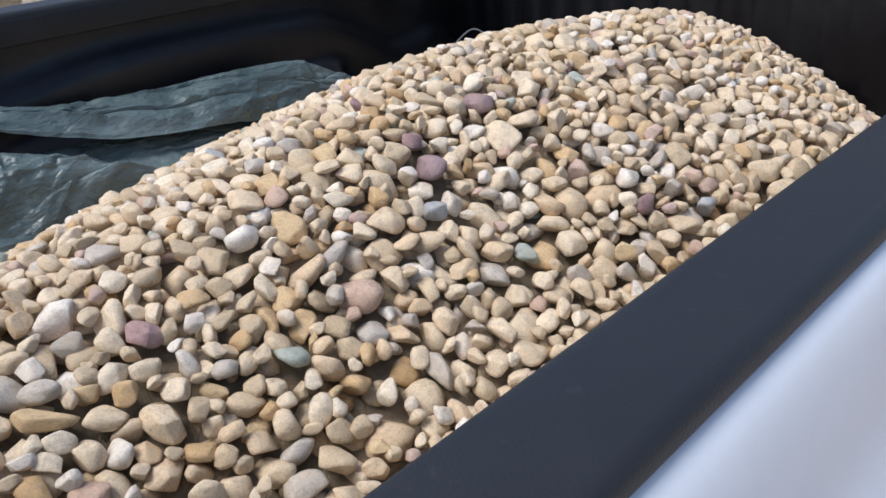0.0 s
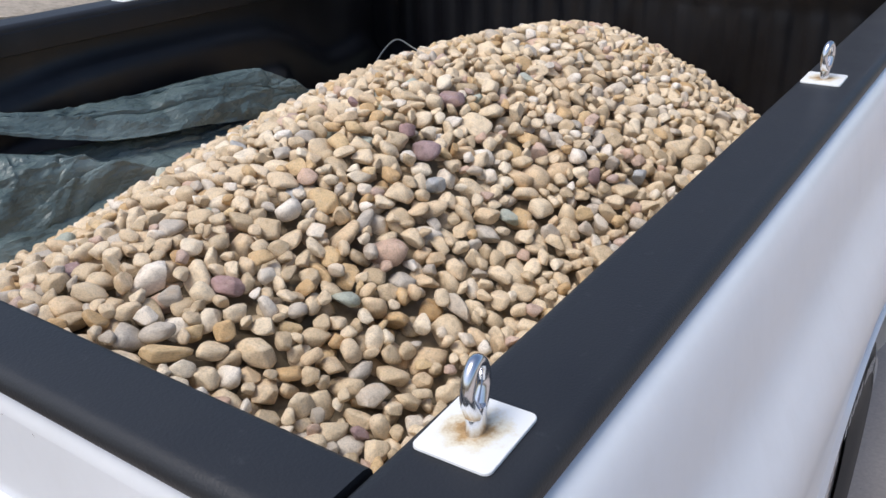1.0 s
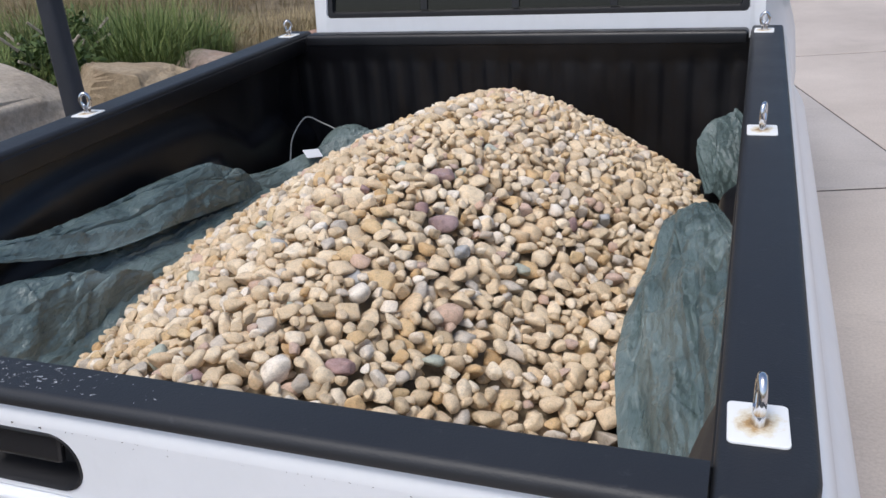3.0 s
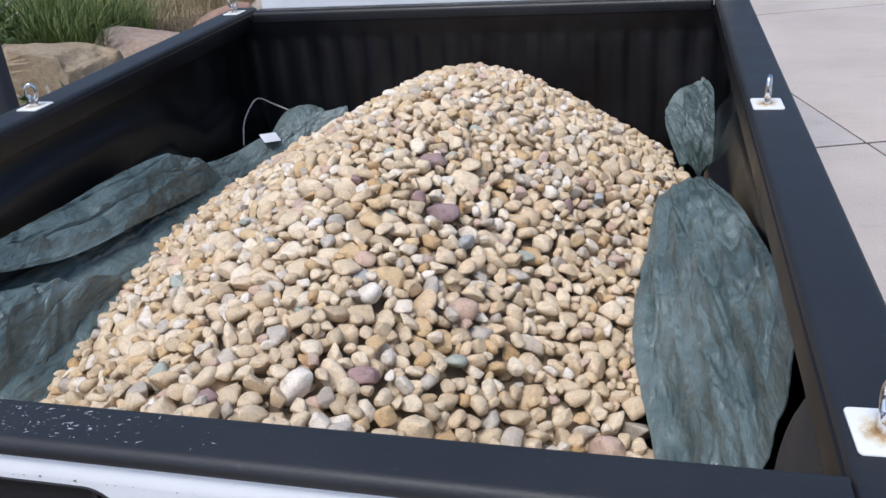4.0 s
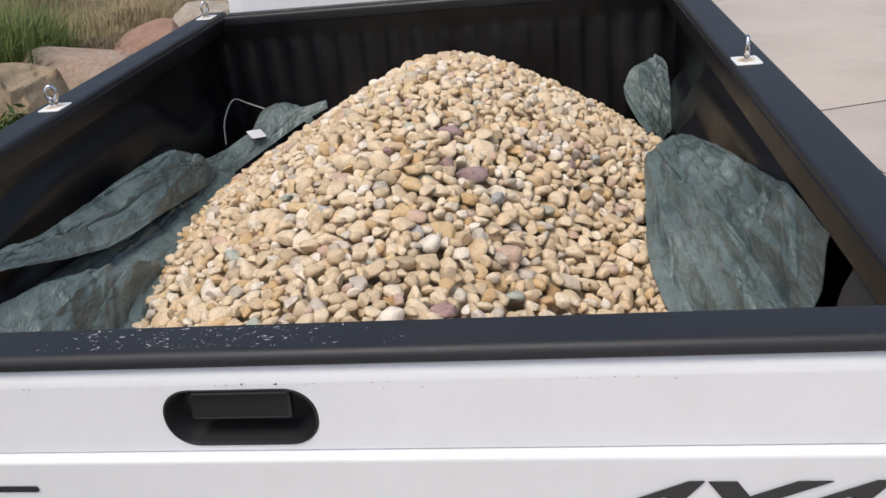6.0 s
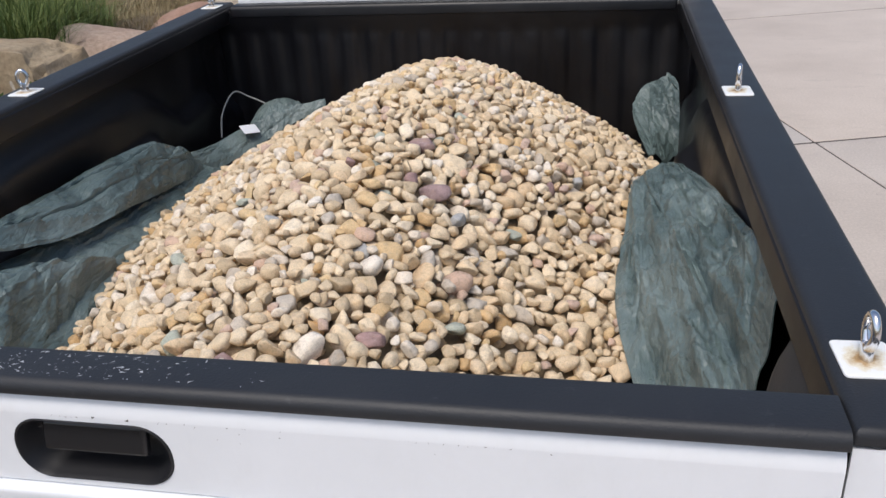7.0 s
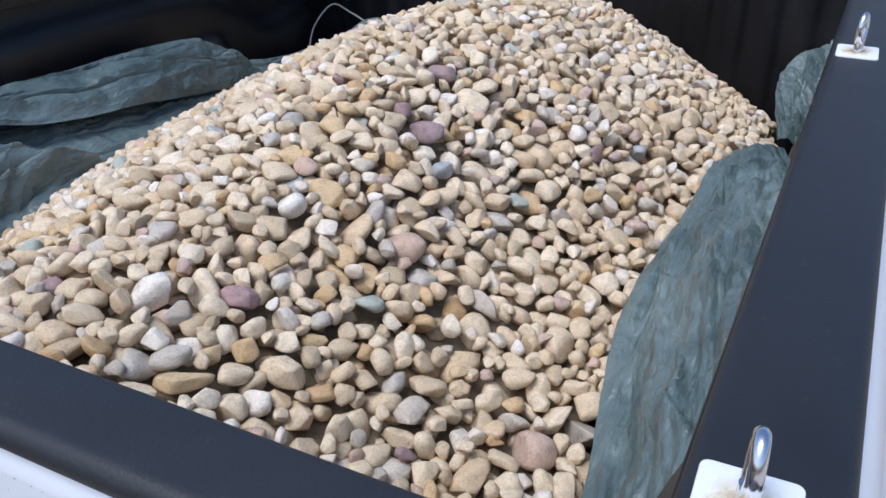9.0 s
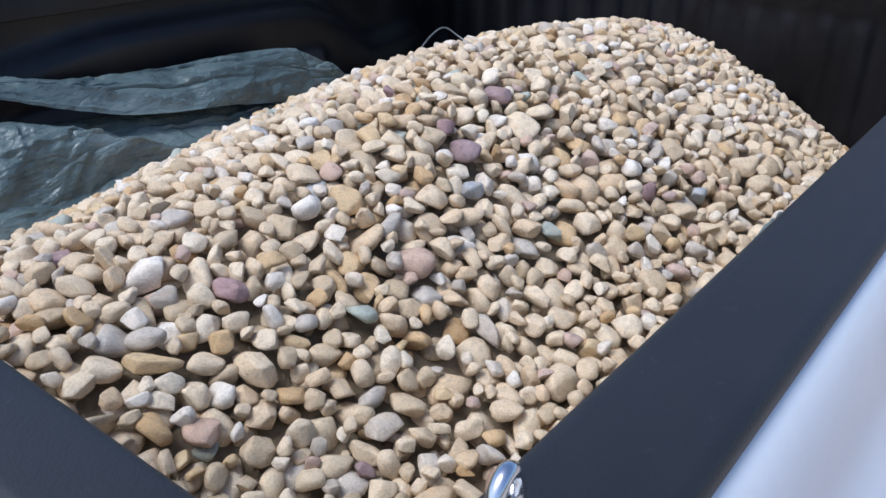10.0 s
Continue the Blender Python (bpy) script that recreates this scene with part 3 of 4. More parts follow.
def build_tailgate():
    half = 0.6885
    bm = bmesh.new()
    slab(bm, -half, half, 0.036, 0.056, 0.62, 1.078, 0.006, 0.006)
    gate = part("tailgate", bm, WHITE, truck, "white tailgate, closed, flecked with dirt under its cap")
    hole = [(x, z) for x, z in ring_plan(-0.091, 0.081, 0.979, 1.052, 0.034, 8)]
    bm = bmesh.new()
    # the flat upper face, with the handle's opening
    outer = [bm.verts.new(p) for p in ((-half, 0, 0.9715), (half, 0, 0.9715), (half, 0, 1.058), (-half, 0, 1.058))]
    inner = [bm.verts.new((x, 0, z)) for x, z in hole]
    edges = [bm.edges.new((l[i], l[(i + 1) % len(l)])) for l in (outer, inner) for i in range(len(l))]
    bmesh.ops.triangle_fill(bm, edges=edges, use_beauty=True)
    for f in [f for f in bm.faces if all(v in inner for v in f.verts)]:
        bm.faces.remove(f)
    rim = [bm.verts.new((x, 0.006, z)) for x, z in hole]
    for i in range(len(hole)):
        j = (i + 1) % len(hole)
        bm.faces.new((inner[i], inner[j], rim[j], rim[i]))
    upper = [(0.0, 1.058), (0.0006, 1.064), (0.003, 1.071), (0.007, 1.077), (0.013, 1.081), (0.03, 1.083)]
    lower = [(0.0, 0.9715), (0.003, 0.9703), (0.003, 0.9690), (-0.001, 0.9680), (-0.004, 0.9670), (-0.008, 0.9655), (-0.0095, 0.9635), (-0.0095, 0.9595), (-0.007, 0.93), (-0.005, 0.80), (-0.006, 0.66), (-0.002, 0.62), (0.012, 0.60), (0.03, 0.60)]
    for prof in (upper, lower):
        stack(bm, [[(-half + 2 * half * k / 24, y, z) for k in range(25)] for y, z in prof], False, False, False)
    part("outer_skin", bm, WHITE, gate)
    bm = bmesh.new()
    cx, cz = -0.005, 1.015
    rings = []
    for y, s in ((0.0025, 1.0), (-0.0015, 0.985), (-0.0015, 0.965), (0.004, 0.94), (0.03, 0.86), (0.034, 0.80)):
        rings.append([(cx + (x - cx) * s, y, cz + (z - cz) * (s if s > 0.95 else s - 0.03)) for x, z in hole])
    stack(bm, rings, False, True)
    bezel = part("handle_bezel", bm, BLACK, gate, "black recessed tailgate handle surround")
    bm = bmesh.new()
    slab(bm, -0.062, 0.052, -0.017, 0.017, 0, 0.009, 0.004, 0.004, 3)
    bmesh.ops.transform(bm, matrix=Matrix.Translation((0, 0.014, 1.026)) @ Matrix.Rotation(radians(78), 4, 'X'), verts=bm.verts)
    part("handle", bm, GLOSSY, bezel, "black tailgate pull handle")
    bm = bmesh.new()
    prof = [(0.050, 1.0815), (0.0, 1.0815), (-0.003, 1.0825), (-0.004, 1.085)]
    prof += [(0.007 - 0.011 * math.cos(a), RAIL - 0.012 + 0.011 * math.sin(a)) for a in np.linspace(0.1, math.pi / 2, 7)]
    prof += [(0.050 + 0.008 * math.sin(a), RAIL - 0.009 + 0.008 * math.cos(a)) for a in np.linspace(0, math.pi / 2, 5)] + [(0.058, 1.083)]
    stack(bm, [[(x, y, z) for y, z in prof] for x in np.linspace(-0.6885, 0.6885, 33)])
    part("tailgate_cap", bm, CAP, gate, "black plastic tailgate cap, chipped and scuffed")
    # scuffs on the cap, small raised chips of pale dust
    bm = bmesh.new()
    rng = random.Random(5)
    for _ in range(230):
        x, y = rng.gauss(-0.05, 0.10), rng.uniform(0.008, 0.048)
        s = rng.uniform(0.0008, 0.0032)
        q = [(x + s * rng.uniform(-1.6, 1.6), y + s * rng.uniform(-1, 1), RAIL - 0.0005) for _ in range(3)]
        bm.faces.new([bm.verts.new(p) for p in q])
    part("scuff", bm, material("pale_scuff", (0.42, 0.43, 0.45), 0.7)[0], gate, "pale chips scattered on the cap", False)["kind"] = "stuff"
    bm = bmesh.new()
    for _ in range(80):
        x, z = rng.uniform(-0.35, 0.45), 1.058 - abs(rng.gauss(0.006, 0.012)) + 0.012
        s = rng.uniform(0.0006, 0.0017)
        z = min(z, 1.058)
        q = [(x + s * rng.uniform(-1.5, 1.5), -0.0006, z + s * rng.uniform(-1, 1)) for _ in range(3)]
        bm.faces.new([bm.verts.new(p) for p in q])
    part("dirt_fleck", bm, material("dirt", (0.10, 0.09, 0.08), 0.9)[0], gate, "dark dirt flecks under the cap", False)["kind"] = "stuff"
    # lettering and the maker's mark as a plain bar
    cu = bpy.data.curves.new("lettering", 'FONT')
    cu.body = "4X4"
    cu.size, cu.shear, cu.offset, cu.extrude = 0.085, 0.45, 0.0028, 0.0006
    ob = new("lettering_curve", cu)
    bpy.context.view_layer.update()
    me = bpy.data.meshes.new_from_object(ob.evaluated_get(bpy.context.evaluated_depsgraph_get()))
    bpy.data.objects.remove(ob)
    me.materials.clear()
    me.materials.append(DECAL)
    x0, x1 = min(v.co.x for v in me.vertices), max(v.co.x for v in me.vertices)
    y1 = max(v.co.y for v in me.vertices)
    me.transform(Matrix.Translation((0.372, -0.0085, 0.931)) @ Matrix.Diagonal((0.292 / (x1 - x0), 1, 1, 1)) @ Matrix.Rotation(radians(90), 4, 'X') @ Matrix.Translation((-x0, -y1, 0)))
    let = new("lettering", me)
    let.parent = gate
    tagged(let, "slanted black 4X4 decal")
    bm = bmesh.new()
    slab(bm, -0.338, -0.262, 0.0, 0.0085, 0, 0.0012, 0.003, 0.0006, 3)
    slab(bm, -0.338, -0.262, -0.045, -0.036, 0, 0.0012, 0.003, 0.0006, 3)
    bmesh.ops.transform(bm, matrix=Matrix.Translation((0, -0.0075, 0.9205)) @ Matrix.Rotation(radians(90), 4, 'X'), verts=bm.verts)
    part("badge_bar", bm, DECAL, gate, "plain black decal bar")


def build_tie_down(x, y, turn):
    bm = bmesh.new()
    slab(bm, -0.025, 0.025, -0.030, 0.030, 0, 0.0025, 0.005, 0.0008, 4)
    plate = part("tie_down_plate", bm, PLATE, truck, "white steel plate with a rust bloom")
    plate.matrix_basis = Matrix.Translation((x, y, RAIL + 0.0002)) @ Matrix.Rotation(radians(turn * 0.04 - 2), 4, 'Z')
    bm = bmesh.new()
    # long closed eye of round bar, drawn in to a flattened shank at its foot
    n, m, rings = 36, 12, []
    for k in range(n + 1):
        a = 2 * math.pi * k / n
        low = max(0.0, -math.sin(a))
        c = Vector((0.0105 * math.cos(a) * (1 - 0.35 * low), 0, 0.0305 + 0.0170 * math.sin(a)))
        out = Vector((math.cos(a), 0, math.sin(a))).normalized()
        r = 0.0042 + 0.0012 * low
        rings.append([c + out * (r * math.cos(2 * math.pi * q / m)) + Vector((0, r * math.sin(2 * math.pi * q / m), 0)) for q in range(m)])
    stack(bm, rings, False, False)
    bmesh.ops.remove_doubles(bm, verts=bm.verts, dist=1e-6)
    stack(bm, [[(w * math.cos(q * math.pi / 8), 0.0058 * math.sin(q * math.pi / 8), z) for q in range(16)] for z, w in ((0.002, 0.0085), (0.006, 0.0082), (0.014, 0.0075), (0.020, 0.0055))])
    eye = part("eye_bolt", bm, CHROME, plate, "shiny zinc-plated eye bolt")
    eye.rotation_euler = (0, 0, radians(turn))


def build_wheel(x, y, side):
    R = 0.365
    bm = bmesh.new()
    prof = [(0.20, -0.095), (0.23, -0.105), (0.30, -0.112), (0.335, -0.105), (0.355, -0.09), (R, -0.06), (R, 0.06), (0.355, 0.09), (0.335, 0.105), (0.30, 0.112), (0.23, 0.105), (0.20, 0.095)]
    n = 72
    rings = []
    for k in range(n):
        a = 2 * math.pi * k / n
        rings.append([(w, (r - (0.009 if k % 3 == 0 and r > 0.35 else 0)) * math.cos(a), (r - (0.009 if k % 3 == 0 and r > 0.35 else 0)) * math.sin(a)) for r, w in prof])
    rings.append(rings[0])
    stack(bm, rings, False, False, False)
    bmesh.ops.remove_doubles(bm, verts=bm.verts, dist=1e-6)
    wheel = part("wheel", bm, RUBBER, truck, "black all-terrain tyre with worn pale sidewall bars")
    wheel.location = (x, y, 0.36)
    bm = bmesh.new()
    rings = []
    for w, r in ((0.09, 0.205), (0.075, 0.19), (0.05, 0.175), (0.045, 0.08), (0.06, 0.07), (0.06, 0.0001)):
        rings.append([(side * w, r * math.cos(2 * math.pi * k / 40), r * math.sin(2 * math.pi * k / 40)) for k in range(40)])
    stack(bm, rings, False, True)
    part("rim", bm, ALLOY, wheel)
    bm = bmesh.new()
    for k in range(26):
        a = radians(35 + k * 4.6)
        if k % 6 == 5:
            continue
        m = Matrix.Rotation(a, 4, 'X')
        q = [m @ Vector((side * 0.1132, r, t)) for r, t in ((0.285, -0.007), (0.312, -0.007), (0.312, 0.006), (0.285, 0.006))]
        bm.faces.new([bm.verts.new(p) for p in q])
    part("sidewall_bar", bm, LETTER, wheel, "raised pale bars on the tyre wall", False)["kind"] = "stuff"


def build_cab():
    y0 = BED_FRONT + 0.035
    # rear wall with the window's opening
    bm = bmesh.new()
    hole = [(x, z) for x, z in ring_plan(-0.636, 0.678, 1.134, 1.56, 0.010, 6)]
    wall = [(x, z) for x, z in ring_plan(-0.705, 0.735, 0.55, 1.68, 0.07, 6)]
    a = [bm.verts.new((x * (1 - 0.09 * max(0, z - 1.15)), y0 + 0.11 * max(0, z - 1.1), z)) for x, z in wall]
    b = [bm.verts.new((x * (1 - 0.09 * max(0, z - 1.15)), y0 + 0.11 * max(0, z - 1.1), z)) for x, z in hole]
    for i in range(len(a)):
        j = (i + 1) % len(a)
        bm.faces.new((a[i], a[j], b[j], b[i]))
    thicken(bm, 0.02)
    cab = part("cab", bm, WHITE, truck, "white cab with a wide tinted rear window")
    # rubber frame, set proud
    bm = bmesh.new()
    rings = []
    for s, dy in ((1.012, 0.004), (1.012, -0.010), (0.998, -0.014), (0.975, -0.012), (0.965, 0.012)):
        rings.append([(x * s * (1 - 0.09 * max(0, z - 1.15)), y0 + 0.11 * max(0, z - 1.1) + dy, 1.3475 + (z - 1.3475) * (1 - (1 - s) * 2.6)) for x, z in hole])
    stack(bm, rings, False, False)
    win = part("rear_window_frame", bm, BLACK, cab, "black rubber window surround")
    bm = bmesh.new()
    stack(bm, [[(x * 0.97 * (1 - 0.09 * max(0, z - 1.15)), y0 + 0.11 * max(0, z - 1.1) + d, 1.3475 + (z - 1.3475) * 0.93) for x, z in hole] for d in (0.003, 0.008)])
    part("rear_window_pane", bm, GLASS, win, "dark tinted rear window glass")
    for x in (-0.30, 0.0, 0.30):
        bm = bmesh.new()
        stack(bm, [[(x + dx * 0.011, y0 + 0.11 * (z - 1.1) + dy, z) for dx, dy in ((-1, -0.004), (1, -0.004), (1, 0.012), (-1, 0.012))] for z in (1.155, 1.54)])
        part("window_divider", bm, BLACK, win)
    # sides, roof, screen and bonnet as one lofted shell along the truck
    bm = bmesh.new()
    rings = []
    for y, zr, xr in ((2.16, 1.68, 0.68), (2.35, 1.72, 0.66), (2.8, 1.735, 0.655), (3.05, 1.70, 0.65), (3.5, 1.20, 0.74), (3.6, 1.13, 0.76), (4.3, 1.08, 0.75), (4.55, 1.0, 0.70), (4.6, 0.85, 0.69), (4.6, 0.55, 0.69)):
        belt = min(zr - 0.02, 1.10)
        rings.append([(0.80, y, 0.47), (0.835, y, 0.60), (0.85, y, 0.80), (0.835, y, 0.95), (0.79, y, belt), (xr + 0.05, y, zr - 0.10 if zr > 1.3 else zr - 0.01), (xr, y, zr - 0.02 if zr > 1.3 else zr), (xr * 0.6, y, zr + 0.01), (0, y, zr + 0.02)])
    for k in range(4, 10):
        rings[k] = [(x * 0.94, y, z) for x, y, z in rings[k]]
    for k in (0, 1):
        rings[k] = [(x * (0.90, 0.97)[k], y, z) for x, y, z in rings[k]]
    for r in rings:
        r += [(-x, y, z) for x, y, z in r[-2::-1]]
    stack(bm, rings, False, False, False)
    part("cab_shell", bm, WHITE, cab)
    for side in (1, -1):
        bm = bmesh.new()
        stack(bm, [[(side * (0.768 + 0.02 * 0 - (z - 1.15) * 0.12 + d), y, z) for y, z in ((2.42, 1.16), (3.3, 1.16), (3.05, 1.55), (2.42, 1.56))] for d in (0.012, 0.018)])
        part("side_window", bm, GLASS, cab, "tinted side window")
        bm = bmesh.new()
        slab(bm, -0.09, 0.09, -0.05, 0.05, 0, 0.15, 0.03, 0.02)
        ob = part("door_mirror", bm, BLACK, cab)
        ob.location = (side * 0.94, 3.15, 1.12)
    bm = bmesh.new()
    slab(bm, -0.66, 0.66, 2.45, 2.62, 0.62, 1.28, 0.05, 0.04)
    part("seat_back", bm, INTERIOR, cab)
    bm = bmesh.new()
    slab(bm, -0.62, 0.62, 0.2, 4.4, 0.42, 0.55, 0.02, 0.02)
    part("chassis", bm, BLACK, truck)


for side in (1, -1):
    build_bedside(side)
build_liner()
build_tailgate()
build_cab()
for y in AXLES:
    for side in (1, -1):
        build_wheel(side * (0.735 if y < 2 else 0.775), y, side)
for x, y, turn in ((0.7235, 0.108, 94), (0.722, 0.984, 76), (0.722, 1.933, 8), (-0.722, 0.983, 25), (-0.722, 1.933, 35), (-0.7235, 0.108, 50)):
    build_tie_down(x, y, turn)


# ---- post beside the truck ----
bm = bmesh.new()
slab(bm, -0.034, 0.034, -0.034, 0.034, 0, 2.6, 0.022, 0.003, 5)
post = part("post", bm, POST)
post.location = (-1.44, 1.70, 0)
tagged(post, "slim dark painted metal post standing beside the truck", "post")

# ---- bank planting ----
blades("grass_green", GRASS, [(-2.75, 3.62, 0.3, 900, 0.34), (-3.05, 4.1, 0.42, 1600, 0.46), (-3.4, 4.7, 0.5, 1200, 0.45), (-3.1, 3.0, 0.45, 1100, 0.26), (-2.9, 4.35, 0.3, 700, 0.34),
       (-2.3, 2.86, 0.10, 220, 0.30), (-2.22, 3.42, 0.08, 150, 0.2), (-3.9, 3.2, 0.6, 1300, 0.3), (-4.9, 5.0, 1.3, 2200, 0.4), (-2.75, 2.4, 0.3, 400, 0.2), (-3.6, 2.3, 0.7, 1200, 0.3)], "clumps of long green grass on the bank", 3)
blades("grass_dry", DRY, [(-2.9, 4.9, 0.6, 2600, 0.11), (-3.5, 5.3, 1.2, 4000, 0.14), (-3.1, 3.6, 1.0, 3000, 0.11), (-5.0, 5.0, 2.0, 5000, 0.18), (-6.5, 7.5, 3.0, 7000, 0.3),
       (-3.1, 6.3, 0.9, 2200, 0.13), (-2.8, 2.5, 0.5, 1100, 0.09), (-9.0, 10.0, 4.0, 5000, 0.45)], "straw-coloured dry grass and litter on the bank", 4, 0.006)
blades("dead_weed", RUST_WEED, [(-2.85, 2.78, 0.16, 260, 0.16), (-3.2, 3.4, 0.1, 90, 0.14)], "rust-brown dead weeds on the bank", 6)
bm = bmesh.new()
tube(bm, [(0.0, 0.0, -0.1), (0.02, 0.0, 0.4), (-0.01, 0.03, 0.9), (0.03, 0.05, 1.5)], 0.06, 10)
tube(bm, [(0.01, 0.0, 0.55), (0.12, 0.05, 0.9), (0.2, 0.05, 1.3)], 0.03, 8)
trunk = part("tree_trunk", bm, BARK)
trunk.location = (-4.5, 4.05, 0.6)
tagged(trunk, "dark slender tree trunk standing in the grass", "tree trunk")
for at, size in (((0.75, 10.9, -0.02), 0.8), ((1.65, 11.6, -0.02), 0.95), ((2.7, 12.5, -0.02), 0.9)):
    build_shrub(at, size, int(at[1] * 10), "dark green shrub beyond the drive", LEAVES, 2600, 0.06)
for x, y, size, count in ((-2.03, 2.66, 0.30, 1500), (-2.12, 3.50, 0.12, 350), (-2.85, 3.05, 0.34, 1500), (-3.3, 3.75, 0.40, 1700), (-3.0, 2.35, 0.26, 1100)):
    build_shrub((x, y, float(ground_height(x, y)) + (0.42 if x > -2.2 else 0.0) - 0.02), size, int(-x * 100 + y * 10), "leafy green weed growing between the boulders", WEED, count, 0.030)


# ---- tarp ----
tarp = thing("tarp", "crumpled dark green plastic tarp lying under the stones", "tarp")


def backed(bm, thick):
    """Gives a sheet its second side and hem."""
    bm.normal_update()
    faces, rim = list(bm.faces), [e for e in bm.edges if e.is_boundary]
    back = {v: bm.verts.new(v.co - v.normal * thick) for v in list(bm.verts)}
    for e in rim:
        a, c = (l.vert for l in (e.link_loops[0], e.link_loops[0].link_loop_next))
        bm.faces.new((c, a, back[a], back[c])).smooth = True
    for f in faces:
        bm.faces.new([back[v] for v in reversed(f.verts)]).smooth = True


def cloth(name, edge_a, edge_b, label, sag=0.03, crumple=0.012, nu=90, nv=40, seed=0.0, drape=0.0, bow=0.0, pleat=0.0):
    """A sheet between two edges, each a short list of points, with folds, pleats and sharp creases."""
    bm = bmesh.new()
    r = random.Random(int(seed * 31) + 5)
    # hard creases: straight short lines in the sheet, each a small step with a raised lip
    lines = [(r.random(), r.random(), r.uniform(0, math.pi), r.uniform(0.08, 0.26), r.choice((-1, 1)) * r.uniform(0.5, 1.0)) for _ in range(34)]

    def along(e):
        t, us = np.linspace(0, 1, len(e)), np.arange(nu + 1) / nu
        return np.stack([knots(us, list(zip(t, [p[i] for p in e]))) for i in range(3)], axis=1).tolist()
    rim_a, rim_b = along(edge_a), along(edge_b)

    def f(u, v):
        a, b = Vector(rim_a[round(u * nu)]), Vector(rim_b[round(u * nu)])
        p = a.lerp(b, v)
        p.x += bow * (1 - u) ** 2 * math.sin(math.pi * v)
        p.z += (sag - 1.3 * bow * (1 - u) ** 2) * math.sin(math.pi * v)
        q = p * 1.0 + Vector((seed * 3, seed, 0))
        k = min(1.0, 6 * min(u, 1 - u, v, 1 - v) + 0.35)
        n1 = noise.noise(q * 6)
        n2 = 0.35 - 1.6 * abs(noise.noise(Vector((q.x * 9 + q.z * 6, q.y * 7 - q.z * 5, q.z * 9))))
        n3 = 0.3 - 1.3 * abs(noise.noise(Vector((q.x * 22, q.y * 30, q.z * 26))))
        d = crumple * (0.9 * n1 + 0.8 * n2 + 0.3 * n3) * k
        fold = 0.45 - 1.7 * abs(noise.noise(Vector((u * 7 + v * 1.5, v * 1.3, seed + 4))))
        fine = 0.4 - 1.5 * abs(noise.noise(Vector((u * 17 - v * 3, v * 2.5, seed + 9))))
        d += drape * k * (fold + 0.5 * fine)
        if pleat:
            # long folds that run down the sheet, strongest at its hanging end
            long = 0.45 - 1.9 * abs(noise.noise(Vector((v * 4.2 + u * 0.7, u * 0.9, seed + 14))))
            thin = 0.4 - 1.6 * abs(noise.noise(Vector((v * 10.5 - u * 1.2, u * 1.6, seed + 19))))
            d += pleat * k * (1.15 - 0.8 * u) * (long + 0.45 * thin)
        for cu, cv, ang, length, amp in lines:
            du, dv = u - cu, (v - cv) * 0.6
            s = du * math.cos(ang) + dv * math.sin(ang)
            w = -du * math.sin(ang) + dv * math.cos(ang)
            if abs(s) < length and -0.012 < w < 0.07:
                fade = 1 - (s / length) ** 2
                d += 0.60 * crumple * amp * fade * (math.exp(-w / 0.022) if w > 0 else 1 + w / 0.012) * k
        return p + Vector((d * 0.5 * (-1 if p.x > 0 else 1), 0.3 * d, d))
    grid(bm, f, nu, nv)
    backed(bm, 0.0018)
    return part(name, bm, TARP, tarp, label)


cloth("fold_strip", [(-0.66, 0.12, 1.02), (-0.658, 0.42, 0.978), (-0.652, 0.68, 0.930), (-0.645, 0.96, 0.914), (-0.602, 1.18, 0.914), (-0.582, 1.31, 0.865), (-0.585, 1.40, 0.80)],
      [(-0.615, 0.12, 0.99), (-0.602, 0.40, 0.978), (-0.575, 0.58, 0.926), (-0.555, 0.76, 0.869), (-0.545, 0.98, 0.838), (-0.55, 1.20, 0.80), (-0.565, 1.40, 0.765)], "upper folded strip of the tarp, paler where creased", 0.010, 0.014, 190, 48, 1.0, 0.004)
cloth("under_sheet", [(-0.655, 0.30, 0.90), (-0.625, 0.62, 0.868), (-0.60, 0.90, 0.838), (-0.59, 1.16, 0.80), (-0.59, 1.43, 0.765)],
      [(-0.44, 0.30, 0.70), (-0.43, 0.62, 0.735), (-0.44, 0.90, 0.745), (-0.45, 1.16, 0.735), (-0.46, 1.43, 0.715)], "dark inner layer of the tarp running under the stones", 0.012, 0.012, 130, 44, 2.0, 0.006)
cloth("lower_flap", [(-0.66, 0.08, 0.945), (-0.635, 0.26, 0.936), (-0.60, 0.43, 0.918), (-0.56, 0.57, 0.893), (-0.528, 0.69, 0.846), (-0.494, 0.80, 0.762)],
      [(-0.48, 0.08, 0.68), (-0.48, 0.24, 0.68), (-0.475, 0.38, 0.69), (-0.475, 0.52, 0.705), (-0.475, 0.66, 0.73), (-0.48, 0.80, 0.745)], "lower rounded flap of the tarp", 0.052, 0.012, 150, 60, 2.5, 0.008, 0.05)
cloth("front_fold", [(-0.625, 1.36, 0.82), (-0.61, 1.50, 0.79), (-0.56, 1.64, 0.80), (-0.46, 1.74, 0.828), (-0.345, 1.80, 0.845)],
      [(-0.57, 1.34, 0.74), (-0.56, 1.50, 0.74), (-0.50, 1.64, 0.76), (-0.42, 1.74, 0.795), (-0.34, 1.79, 0.825)], "narrow tarp fold ending in a raised tip", 0.006, 0.008, 90, 24, 3.0, 0.004)
